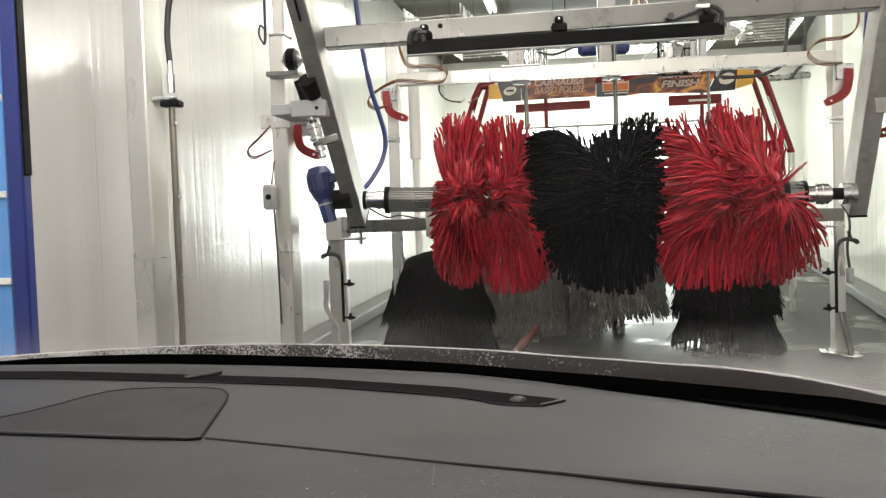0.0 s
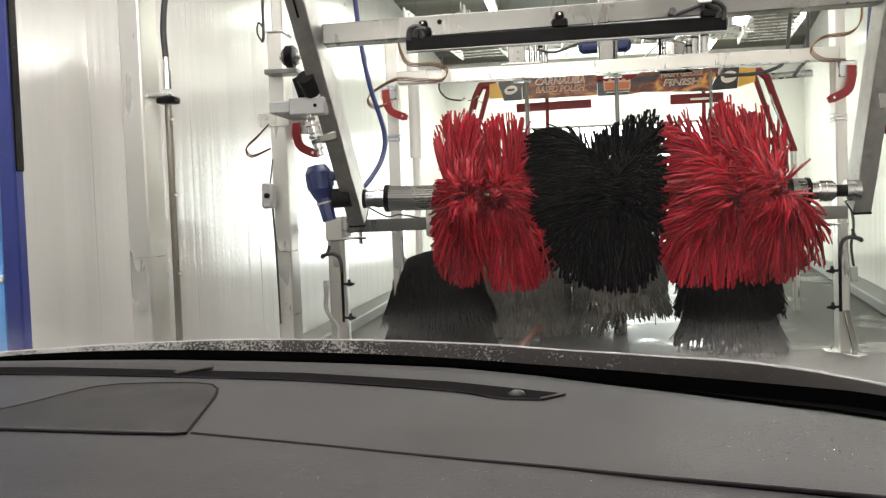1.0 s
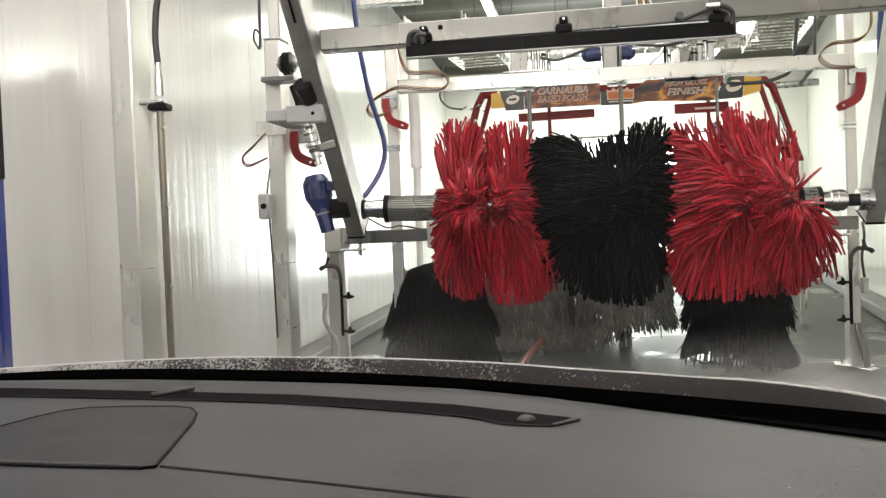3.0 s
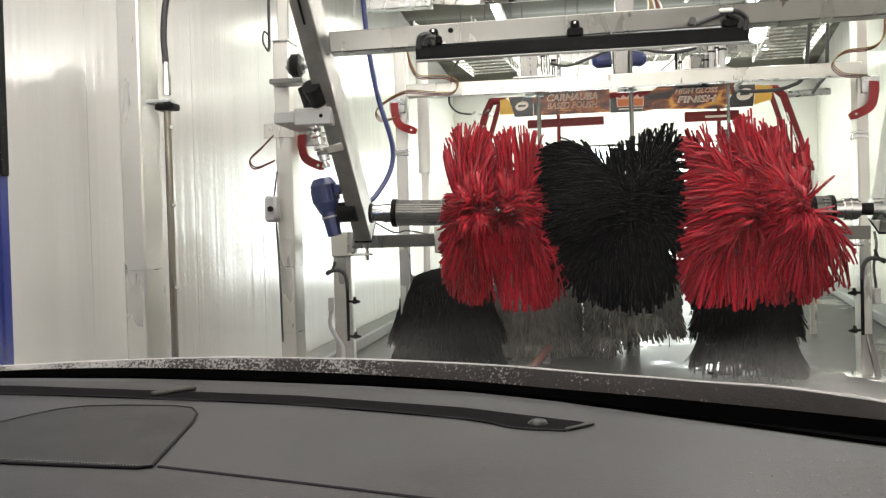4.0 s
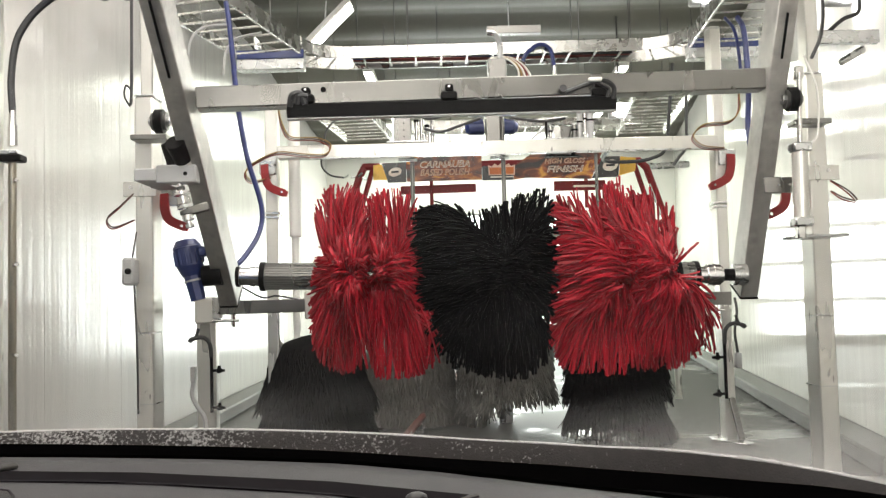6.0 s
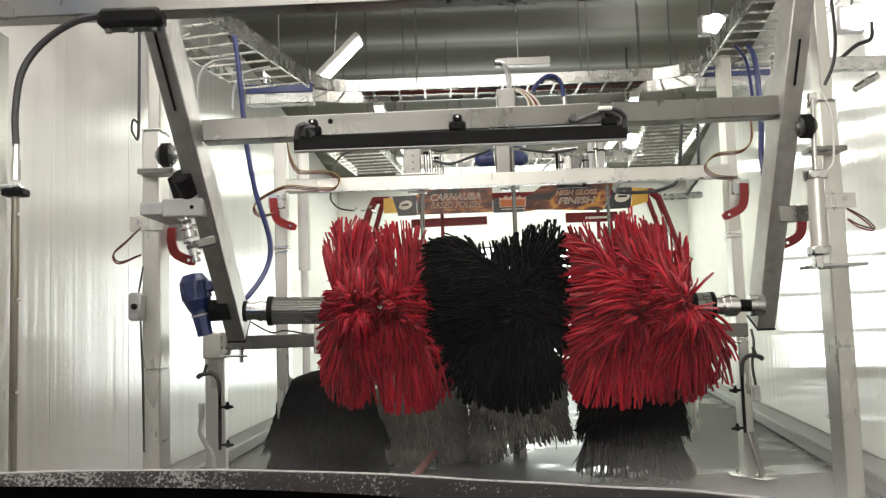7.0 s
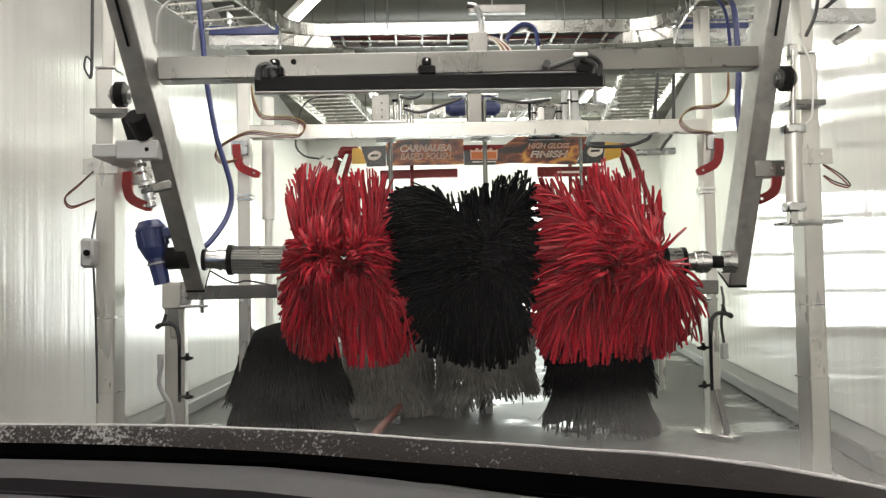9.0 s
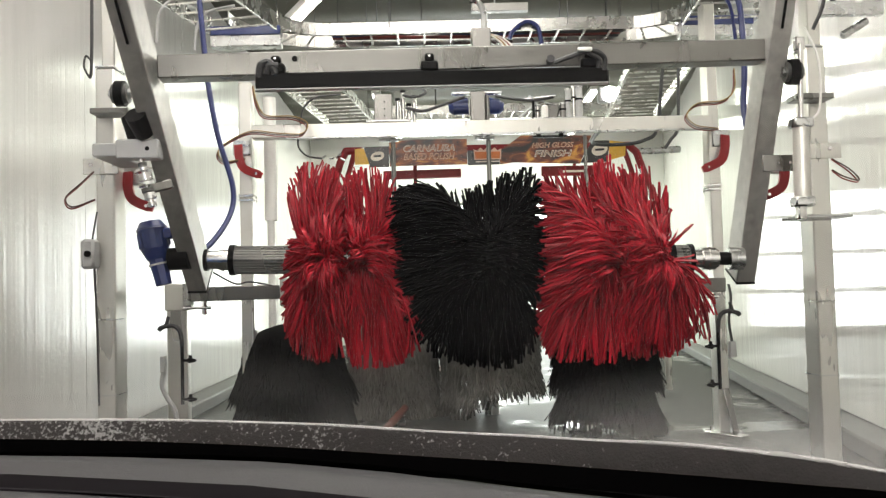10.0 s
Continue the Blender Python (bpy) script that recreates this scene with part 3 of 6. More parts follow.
# switch box on the west post
sw = thing("junction_box", (-1.965, 5.80, 1.22), "small grey plastic junction box with a black knob", "junction box")
quick("body", M_GREYB, sw, box, (-1.985, 5.80, 1.295), (0.07, 0.10, 0.155), bevel=0.014)
quick("knob", M_BLACKM, sw, rod, (-1.980, 5.75, 1.295), (-1.980, 5.735, 1.295), 0.017, 14)
quick("wire", M_RUBBER, sw, hose, [(-1.975, 5.8, 1.37), (-1.965, 5.81, 1.45), (-1.960, 5.83, 1.52)], 0.005)
quick("wire", M_RUBBER, sw, hose, [(-1.965, 5.8, 1.22), (-1.960, 5.82, 0.9), (-1.960, 5.84, 0.5)], 0.006)


def wires(name, pts, cols, label, r=0.0042):
    t = thing(name, pts[0], label, "cable")
    for k, (nm, c) in enumerate(cols):
        off = Vector((0.006 * (k - 1), -0.006 * k, 0.0095 * (k - 1)))
        quick(nm + "_wire", c, t, hose, [Vector(p) + off * (1 if 0 < i < len(pts) - 1 else 0.3) for i, p in enumerate(pts)], r)
    return t


C_RED = mat("red_cable", (0.17, 0.02, 0.015), 0.4)
C_BROWN = mat("brown_cable", (0.06, 0.02, 0.012), 0.4)
C_YEL = mat("yellow_cable", (0.24, 0.14, 0.03), 0.4)
C_WHT = mat("white_cable", (0.7, 0.68, 0.62), 0.4)
TRI = [("red", C_RED), ("brown", C_BROWN), ("yellow", C_YEL)]
wires("cable_loop", [(-1.985, 5.86, 1.74), (-2.05, 5.84, 1.67), (-2.125, 5.84, 1.60), (-2.09, 5.84, 1.55), (-1.98, 5.86, 1.59)], TRI[:2], "loop of red and brown cable hanging at the post")
wires("cable_loop", [(1.985, 5.86, 1.72), (2.08, 5.86, 1.66), (2.13, 5.86, 1.60), (2.05, 5.86, 1.62), (1.99, 5.87, 1.66)], TRI[:2], "loop of red and brown cable hanging at the post")
wires("cable_run", [(-1.43, 7.44, 2.55), (-1.37, 7.25, 2.38), (-1.30, 7.2, 2.28), (-1.12, 7.2, 2.27), (-1.02, 7.2, 2.22), (-1.06, 7.2, 2.15), (-1.22, 7.2, 2.155), (-1.42, 7.2, 2.17), (-1.62, 7.2, 2.06), (-1.60, 7.25, 1.98), (-1.48, 7.44, 2.03)], TRI, "bundle of red brown and yellow cables looping over the beam", 0.0042)
wires("cable_run", [(1.95, 7.2, 2.55), (1.94, 7.2, 2.40), (1.86, 7.2, 2.32), (1.68, 7.2, 2.30), (1.60, 7.2, 2.22), (1.66, 7.2, 2.15), (1.78, 7.25, 2.14), (1.90, 7.42, 2.17)], TRI, "bundle of red brown and yellow cables looping over the beam", 0.0042)

# hook arch
A2L = post("arch_post", -1.53, -1.44, 7.42, 7.55, 2.58, "pale aluminium post of the hook arch", group="arch posts")
A2R = post("arch_post", 1.825, 1.905, 7.42, 7.56, 3.1, "pale aluminium post of the hook arch", group="arch posts")
for cx in (-1.485, 1.865):
    t = A2L if cx < 0 else A2R
    quick("band_clamp", M_STEEL, t, box, (cx, 7.485, 1.765), (0.105, 0.15, 0.02), bevel=0.003)
    quick("band_clamp", M_STEEL, t, box, (cx, 7.485, 1.735), (0.105, 0.15, 0.02), bevel=0.003)
quick("sleeve", M_WHITEP, A2L, rod, (-1.34, 7.6, 1.60), (-1.34, 7.6, 2.5), 0.045, 18, label="white plastic drain pipe")
quick("sleeve", M_WHITEP, A2L, rod, (-1.34, 7.6, 0.0), (-1.34, 7.6, 1.60), 0.028, 18)
brace = quick("brace", M_ALU, A2R, beam, (1.90, 7.30, 0.02), (1.87, 7.40, 0.32), 0.05, 0.02)
quick("base_foot", M_STEEL, A2R, box, (1.80, 7.2, 0.02), (0.10, 0.30, 0.04), Matrix.Rotation(0.6, 3, 'Z'), 0.004)
bm = B()
beam(bm, (-1.42, 7.36, 2.20), (1.83, 7.36, 2.205), 0.10, 0.095)
xb = solid("arch_crossbeam", bm, M_PALE, (0.2, 7.36, 2.15), "pale aluminium crossbeam of the hook arch", "beam")
bm = B()
beam(bm, (-1.18, 7.31, 2.148), (1.78, 7.31, 2.152), 0.04, 0.012, 0.001)
part("bottom_rail", bm, M_GALV, xb)

# short spray post with its swing arm for the side brush
sp = post("spray_post", -2.035, -1.895, 7.36, 7.46, 1.02, "short pale aluminium spray post with a clamp head", group="spray posts")
quick("clamp_head", M_PALE, sp, box, (-1.95, 7.33, 1.06), (0.14, 0.16, 0.19), bevel=0.01)
quick("clamp_head", M_GALV, sp, box, (-1.865, 7.31, 1.05), (0.05, 0.12, 0.12), bevel=0.006)


def spray(x, y, side, name):
    t = thing(name, (x, y, 0.3), "black spray pipe with two brass nozzles clipped to a post", "spray pipe", "spray pipes")
    quick("hose", M_RUBBER, t, hose, [(x - side * 0.155, y, 0.835), (x - side * 0.14, y, 0.855), (x - side * 0.06, y, 0.865), (x - side * 0.012, y, 0.82), (x, y, 0.72)], 0.015)
    quick("hose_tail", M_RUBBER, t, hose, [(x - side * 0.155, y, 0.835), (x - side * 0.11, y, 0.87), (x - side * 0.09, y, 0.93)], 0.012)
    quick("pipe", M_BLACKM, t, rod, (x, y, 0.33), (x, y, 0.73), 0.012, 12)
    for z in (0.628, 0.365):
        nz = quick("nozzle", M_BLACKM, t, rod, (x, y, z), (x + side * 0.10, y - 0.03, z), 0.010, 10)
        quick("tip", M_BLACKM, nz, rod, (x + side * 0.05, y - 0.015, z), (x + side * 0.085, y - 0.025, z), 0.022, 8, 0.012)
        quick("knob", M_BLACKM, nz, rod, (x + side * 0.06, y - 0.02, z), (x + side * 0.06, y - 0.02, z + 0.035), 0.012, 8)
    return t


spray(-1.905, 7.26, 1, "spray_pipe")
spray(1.787, 7.26, -1, "spray_pipe")
for x, zt, zb, m in ((-2.045, 0.62, 0.25, M_GREYB), (1.895, 1.0, 0.56, M_GREYB)):
    t = thing("flexible_conduit", (x, 7.30, 0.2), "grey flexible conduit with a small terminal box", "conduit")
    if x < 0:
        quick("terminal_box", M_GREYB, t, box, (x, 7.30, 0.60), (0.035, 0.05, 0.11), bevel=0.005)
        quick("conduit", M_GREYB, t, hose, [(x, 7.3, 0.55), (x - 0.01, 7.3, 0.45), (x + 0.03, 7.3, 0.36), (x + 0.08, 7.3, 0.27), (x + 0.09, 7.3, 0.02)], 0.017)
    else:
        quick("terminal_box", M_GREYB, t, box, (x, 7.30, 0.60), (0.045, 0.05, 0.11), bevel=0.005)
        quick("conduit", M_RUBBER, t, hose, [(x, 7.3, 0.65), (x - 0.015, 7.3, 0.8), (x + 0.005, 7.3, 0.95), (x + 0.01, 7.35, 1.05)], 0.01)

sa = thing("swing_bracket", (-1.5, 7.12, 1.02), "horizontal swing arm of the side brush with a hub bracket", "arm")
quick("arm", M_ALU, sa, beam, (-1.80, 7.12, 1.075), (-1.20, 7.12, 1.078), 0.09, 0.095)
quick("pivot", M_GALV, sa, rod, (-1.84, 7.2, 1.0), (-1.84, 7.2, 1.15), 0.04, 16)
quick("hub_bracket", M_PALE, sa, box, (-1.16, 7.14, 1.08), (0.09, 0.14, 0.20), bevel=0.01)
quick("bolt", M_STEEL, sa, rod, (-1.71, 7.10, 0.94), (-1.71, 7.10, 1.03), 0.016, 10)
quick("t_bolt", M_STEEL, sa, rod, (-1.85, 7.08, 0.985), (-1.66, 7.08, 0.985), 0.009, 10)
quick("wire", M_RUBBER, sa, hose, [(-1.65, 7.1, 1.22), (-1.5, 7.08, 1.14), (-1.4, 7.08, 1.15), (-1.25, 7.08, 1.12)], 0.006)
sa2 = thing("swing_bracket", (1.6, 7.12, 1.0), "horizontal swing arm of the side brush with a hub bracket", "arm")
quick("arm", M_ALU, sa2, beam, (1.80, 7.14, 1.05), (1.35, 7.12, 1.06), 0.09, 0.095)
quick("hub_bracket", M_PALE, sa2, box, (1.32, 7.14, 1.06), (0.09, 0.14, 0.2), bevel=0.01)
quick("t_bolt", M_STEEL, sa2, rod, (1.55, 7.08, 0.97), (1.74, 7.08, 0.97), 0.009, 10)


# ---- foam brushes ----
def strips(name, specs, parent, material, width=0.024, thick=0.006, seg=7, seed=1):
    """Foam strips: each spec is (root, first direction, length, sag, twist)."""
    rng = random.Random(seed)
    shift = ROOTS[parent.name]
    V, Fc = [], []
    for root, d, length, sag, side in specs:
        q = Vector(root) - shift
        d = Vector(d).normalized()
        side = Vector(side)
        side = (side - d * side.dot(d)).normalized()
        w0 = width * rng.uniform(0.75, 1.2)
        base = len(V)
        curl = rng.gauss(0, 0.075)
        lean = rng.gauss(0, 0.05)
        roll = rng.gauss(0, 0.22)
        for k in range(seg + 1):
            n = d.cross(side).normalized()
            w = w0 * (0.9 if k == 0 else 1.0) * (0.75 if k == seg else 1)
            V.extend((q - side * w / 2, q + n * thick, q + side * w / 2, q - n * thick))
            d = (d + Vector((0, 0, -1)) * sag / seg + side * curl + n * lean).normalized()
            side = side + n * roll
            side = (side - d * side.dot(d)).normalized()
            q = q + d * length / seg
        for k in range(seg):
            a, b = base + 4 * k, base + 4 * k + 4
            for j in range(4):
                Fc.append((a + j, a + (j + 1) % 4, b + (j + 1) % 4, b + j))
        e = base + 4 * seg
        Fc.append((e, e + 1, e + 2, e + 3))
    me = bpy.data.meshes.new(name)
    me.from_pydata([tuple(v) for v in V], [], Fc)
    me.materials.append(material)
    me.shade_smooth()
    ob = new(name, me)
    ob.parent = parent
    ROOTS[ob.name] = shift
    ob["kind"] = "stuff"
    return ob


AX_Y, AX_Z = 6.01, 1.235


def reach_at(shape, deg):
    """How far a clump of strips reaches in one direction, from a few (angle, reach) pairs."""
    ang = [p[0] for p in shape]
    rad = [p[1] for p in shape]
    return float(np.interp(deg % 360, [ang[-1] - 360] + ang + [ang[0] + 360], [rad[-1]] + rad + [rad[0]]))


def foam_clump(name, material, parent, xc, zc, shape, count, spread, seed, width=0.0125, thin=(), start=-9.0, stop=9.0):
    """One ring of flat foam strips at rest: they leave the hub, fold over its front in locks and lie on one another.
    spread: how far up and down the roots of the level strips lie; start, stop: the rings that hold them in; thin: direction, length and number of single strips."""
    rng = random.Random(seed)
    shift = ROOTS[parent.name]
    V, Fc = [], []
    locks = []
    # wide reaches get more strips
    grid = [k * 2.0 for k in range(180)]
    # fewer stand up than hang down
    weight = [(reach_at(shape, g) ** 1.3 + 0.01) * (0.85 if 40 < g < 140 else 1.0 if spread < 0.1 or 220 < g < 320 else 1.9) for g in grid]
    seg = 8
    made = 0
    while made < count:
        deg = rng.choices(grid, weight)[0] + rng.uniform(-1, 1)
        size = rng.randint(3, 11)
        # short strips stand out to the front, long ones lie behind them
        far = rng.uniform(0.36, 0.98) if rng.random() < 0.68 else rng.uniform(0.92, 1.08)
        lift = min(1.0, 1.15 * max(0.0, 1 - far) + 0.35 * rng.random())
        back = rng.random() < 0.2
        bow = rng.gauss(0, 0.07)
        locks.append((deg, size, far, lift, back, bow))
        made += size
    for d0, span, n in thin:
        locks += [(d0 + rng.gauss(0, 6), 1, -span * rng.uniform(0.75, 1.1), 0.3, False, rng.gauss(0, 0.12)) for k in range(n)]
    for deg, size, far, lift, back, bow in locks:
        for k in range(size):
            a_ = deg + rng.gauss(0, 2.8)
            R = -far if far < 0 else reach_at(shape, a_) * min(1.0, far * rng.uniform(0.84, 1.05))
            cx, cz = math.cos(radians(a_)), math.sin(radians(a_))
            tip = Vector((xc + R * cx + rng.gauss(0, 0.006), AX_Y, zc + R * cz))
            if far > 0 and (cz > -0.3 or stop < 1):
                tip.x = max(start + rng.gauss(0, 0.010), min(tip.x, stop + rng.gauss(0, 0.012)))
            dz_ = max(-spread, min(spread, 0.72 * R * cz)) * (1 - 0.8 * cz ** 4) + rng.gauss(0, 0.012)
            root = Vector((xc + rng.gauss(0, 0.018) + (0.78 if spread > 0.1 else 0.5) * cz * cz * (tip.x - xc), AX_Y, zc + dz_))
            depth = 0.07 + 0.24 * lift + rng.uniform(0, 0.05)
            if spread > 0.1:
                depth *= 1 - 0.5 * cz * cz
            sgn = 1.0 if back else -1.0
            root.y += sgn * (0.07 + 0.55 * max(0.0, depth - 0.1))
            tip.y += sgn * depth * rng.uniform(0.35, 0.8)
            mid = root.lerp(tip, 0.45)
            mid.y = AX_Y + sgn * depth * 1.25
            perp = Vector((-cz, 0, cx))
            mid += perp * (bow * R + rng.gauss(0, 0.012))
            if abs(cz) < 0.75:
                mid.z += 0.05 * R / 0.4
            tip.z -= 0.012 * rng.random()
            w = width * rng.uniform(0.6, 1.45)
            hook_ = perp * rng.gauss(0, 0.018) + Vector((0, 0, -0.02 * rng.random()))
            roll = rng.gauss(0.0, 0.8)
            twist = rng.gauss(0, 0.6)
            base = len(V)
            for j in range(seg + 1):
                f = j / seg
                q = root * (1 - f) ** 2 + mid * 2 * f * (1 - f) + tip * f * f + hook_ * f ** 3
                d = ((mid - root) * (1 - f) + (tip - mid) * f).normalized()
                side = d.cross(Vector((0, -1, 0)))
                if side.length < 1e-3:
                    side = Vector((1, 0, 0))
                side.normalize()
                up = d.cross(side).normalized()
                an = roll + twist * f
                side, up = side * math.cos(an) + up * math.sin(an), up * math.cos(an) - side * math.sin(an)
                ww = w * (0.55 + 0.45 * min(1.0, f * 3)) * (0.86 if j == seg else 1.0)
                th = 0.0028
                q = q - shift
                V.extend((tuple(q - side * ww / 2 - up * th), tuple(q + side * ww / 2 - up * th), tuple(q + side * ww / 2 + up * th), tuple(q - side * ww / 2 + up * th)))
            for j in range(seg):
                p, q_ = base + 4 * j, base + 4 * j + 4
                for i in range(4):
                    Fc.append((p + i, p + (i + 1) % 4, q_ + (i + 1) % 4, q_ + i))
            e = base + 4 * seg
            Fc.append((e, e + 1, e + 2, e + 3))
    me = bpy.data.meshes.new(name)
    me.from_pydata(V, [], Fc)
    me.materials.append(material)
    me.shade_smooth()
    me.set_sharp_from_angle(angle=radians(50))
    ob = new(name, me)
    ob.parent = parent
    ROOTS[ob.name] = shift
    ob["kind"] = "stuff"
    return ob


brush = thing("top_brush", (0.09, AX_Y, AX_Z), "horizontal top brush with red and black foam strips, at rest", "brush")
bm = B()
def axle(x):
    """The axle droops a little towards the bearing."""
    return Vector((x, AX_Y, 1.255 - 0.0215 * (x + 1.284)))


rod(bm, axle(-1.28), axle(1.14), 0.074, 36)
hub = part("hub_tube", bm, M_ALU, brush, "ribbed aluminium hub tube")
for k in range(30):
    o = Vector((0, 0.075 * math.cos(k * math.tau / 30), 0.075 * math.sin(k * math.tau / 30)))
    quick("rib", M_ALU, hub, beam, axle(-1.27) + o, axle(-0.93) + o, 0.008, 0.006, 0.001)
for x, r, w, m in ((-1.285, 0.085, 0.03, M_BLACKM), (1.125, 0.088, 0.034, M_BLACKM), (1.235, 0.082, 0.024, M_BLACKM), (-1.43, 0.06, 0.02, M_BLACKM)):
    quick("ring", m, brush, rod, axle(x - w / 2), axle(x + w / 2), r, 28, label="black rubber ring")
flange = quick("flange", M_ALU, brush, rod, axle(1.14), axle(1.225), 0.073, 28)
for k in range(20):
    o = Vector((0, 0.074 * math.cos(k * math.tau / 20), 0.074 * math.sin(k * math.tau / 20)))
    quick("rib", M_ALU, flange, beam, axle(1.145) + o, axle(1.22) + o, 0.010, 0.006, 0.001)
for x0, x1, r in ((-1.42, -1.36, 0.05), (-1.36, -1.30, 0.056), (-1.345, -1.33, 0.06), (1.247, 1.30, 0.05), (1.30, 1.375, 0.062), (1.335, 1.345, 0.066), (1.375, 1.39, 0.05)):
    quick("coupling", M_STEEL, brush, rod, axle(x0), axle(x1), r, 28)
quick("shaft", M_BLACKM, brush, rod, axle(1.39), axle(1.46), 0.036, 20)
quick("end_bearing", M_GALV, brush, rod, axle(1.45), axle(1.53), 0.062, 20)
# clumps: foam, place along the axle, height, reach by direction, strips, spread of the roots
CLUMPS = [("red_foam", M_RED, -0.768, 1.251, [(0, 0.152), (45, 0.195), (70, 0.289), (82, 0.502), (95, 0.541), (110, 0.523), (120, 0.365), (140, 0.243), (160, 0.219), (180, 0.231), (205, 0.249), (228, 0.340), (245, 0.486), (262, 0.559), (278, 0.520), (290, 0.410), (305, 0.230), (330, 0.170)], 1600, 0.05, ()),
          ("red_foam", M_RED, -0.565, 1.247, [(0, 0.225), (30, 0.255), (60, 0.350), (72, 0.502), (88, 0.529), (108, 0.460), (122, 0.280), (150, 0.176), (180, 0.140), (210, 0.152), (235, 0.180), (250, 0.400), (262, 0.572), (275, 0.584), (290, 0.593), (305, 0.541), (320, 0.365), (340, 0.255)], 1300, 0.22, ()),
          ("black_foam", M_BLACKF, 0.101, 1.237, [(0, 0.334), (30, 0.386), (48, 0.486), (60, 0.572), (74, 0.502), (90, 0.413), (105, 0.413), (120, 0.456), (133, 0.572), (143, 0.632), (155, 0.593), (168, 0.541), (180, 0.559), (195, 0.553), (210, 0.535), (225, 0.578), (238, 0.602), (250, 0.584), (265, 0.578), (280, 0.608), (292, 0.596), (305, 0.456), (320, 0.371), (340, 0.340)], 4000, 0.26, ()),
          ("red_foam", M_RED, 0.787, 1.226, [(0, 0.067), (45, 0.270), (70, 0.480), (85, 0.530), (97, 0.500), (108, 0.480), (120, 0.593), (133, 0.578), (148, 0.471), (165, 0.456), (180, 0.456), (195, 0.462), (210, 0.471), (224, 0.578), (238, 0.644), (255, 0.584), (270, 0.578), (288, 0.541), (305, 0.274), (330, 0.122)], 1600, 0.24, ()),
          ("red_foam", M_RED, 0.990, 1.223, [(0, 0.067), (45, 0.137), (75, 0.420), (88, 0.502), (100, 0.578), (112, 0.608), (122, 0.578), (135, 0.460), (155, 0.274), (180, 0.231), (200, 0.249), (225, 0.334), (240, 0.486), (252, 0.553), (268, 0.553), (285, 0.456), (310, 0.182), (340, 0.085)], 1650, 0.22, ()),
          ("red_foam", M_RED, 1.030, 1.214, [(0, 0.030), (40, 0.030), (75, 0.076), (95, 0.198), (112, 0.456), (120, 0.517), (132, 0.395), (150, 0.237), (180, 0.182), (205, 0.207), (228, 0.328), (246, 0.456), (262, 0.511), (278, 0.532), (288, 0.502), (298, 0.400), (310, 0.220), (322, 0.090), (340, 0.036)], 1050, 0.06, ((299, 0.50, 10), (307, 0.47, 12), (317, 0.41, 10), (331, 0.33, 6), (350, 0.26, 3), (50, 0.25, 4)))]
for k, (nm, m, xc, zc, shape, n, spread, thin) in enumerate(CLUMPS):
    foam_clump(nm, m, brush, xc, zc, shape, n, spread, 40 + k, thin=thin, start=-0.645 if k == 1 else -9.0, stop=-0.688 if k == 0 else 1.10)


def gear_motor(x, y, z):
    """A short fat motor with a domed fan cover, on a slimmer gear case that leans in below it."""
    t = thing("gear_motor", (x, y, z), "dark blue gear motor on the end of the brush axle", "motor")
    top, mid, bot = Vector((x - 0.042, y, z + 0.18)), Vector((x - 0.008, y, z - 0.0)), Vector((x + 0.030, y, z - 0.17))
    d = (mid - top).normalized()
    quick("motor_body", M_BLUE, t, rod, top + d * 0.035, mid - d * 0.03, 0.082, 28, 0.078)
    quick("fan_cover", M_BLUE, t, rod, top, top + d * 0.045, 0.058, 28, 0.086)
    quick("cover_button", M_BLUE, t, rod, top - d * 0.006, top + d * 0.004, 0.02, 16, 0.024)
    quick("cone", M_BLUE, t, rod, mid - d * 0.03, mid + d * 0.03, 0.078, 28, 0.055)
    x1 = d.orthogonal().normalized()
    y1 = d.cross(x1)
    for k in range(16):
        a = k * math.tau / 16
        o = (math.cos(a) * x1 + math.sin(a) * y1) * 0.080
        quick("fin", M_BLUE, t, beam, top + d * 0.06 + o, mid - d * 0.04 + o, 0.005, 0.012, 0.001)
    quick("gear_case", M_BLUE, t, rod, mid + d * 0.02, bot, 0.052, 8, 0.044)
    quick("ring", M_GREYB, t, rod, mid + (bot - mid) * 0.30, mid + (bot - mid) * 0.36, 0.056, 20)
    quick("terminal_box", M_BLUE, t, box, top + d * 0.07 + Vector((0.095, -0.02, 0.0)), (0.05, 0.07, 0.06), bevel=0.008)
    quick("output_flange", M_BLACKM, t, rod, (x + 0.06, y, z - 0.03), (x + 0.17, y, z - 0.025), 0.062, 20)
    return t


gear_motor(-1.697, 6.02, 1.298)


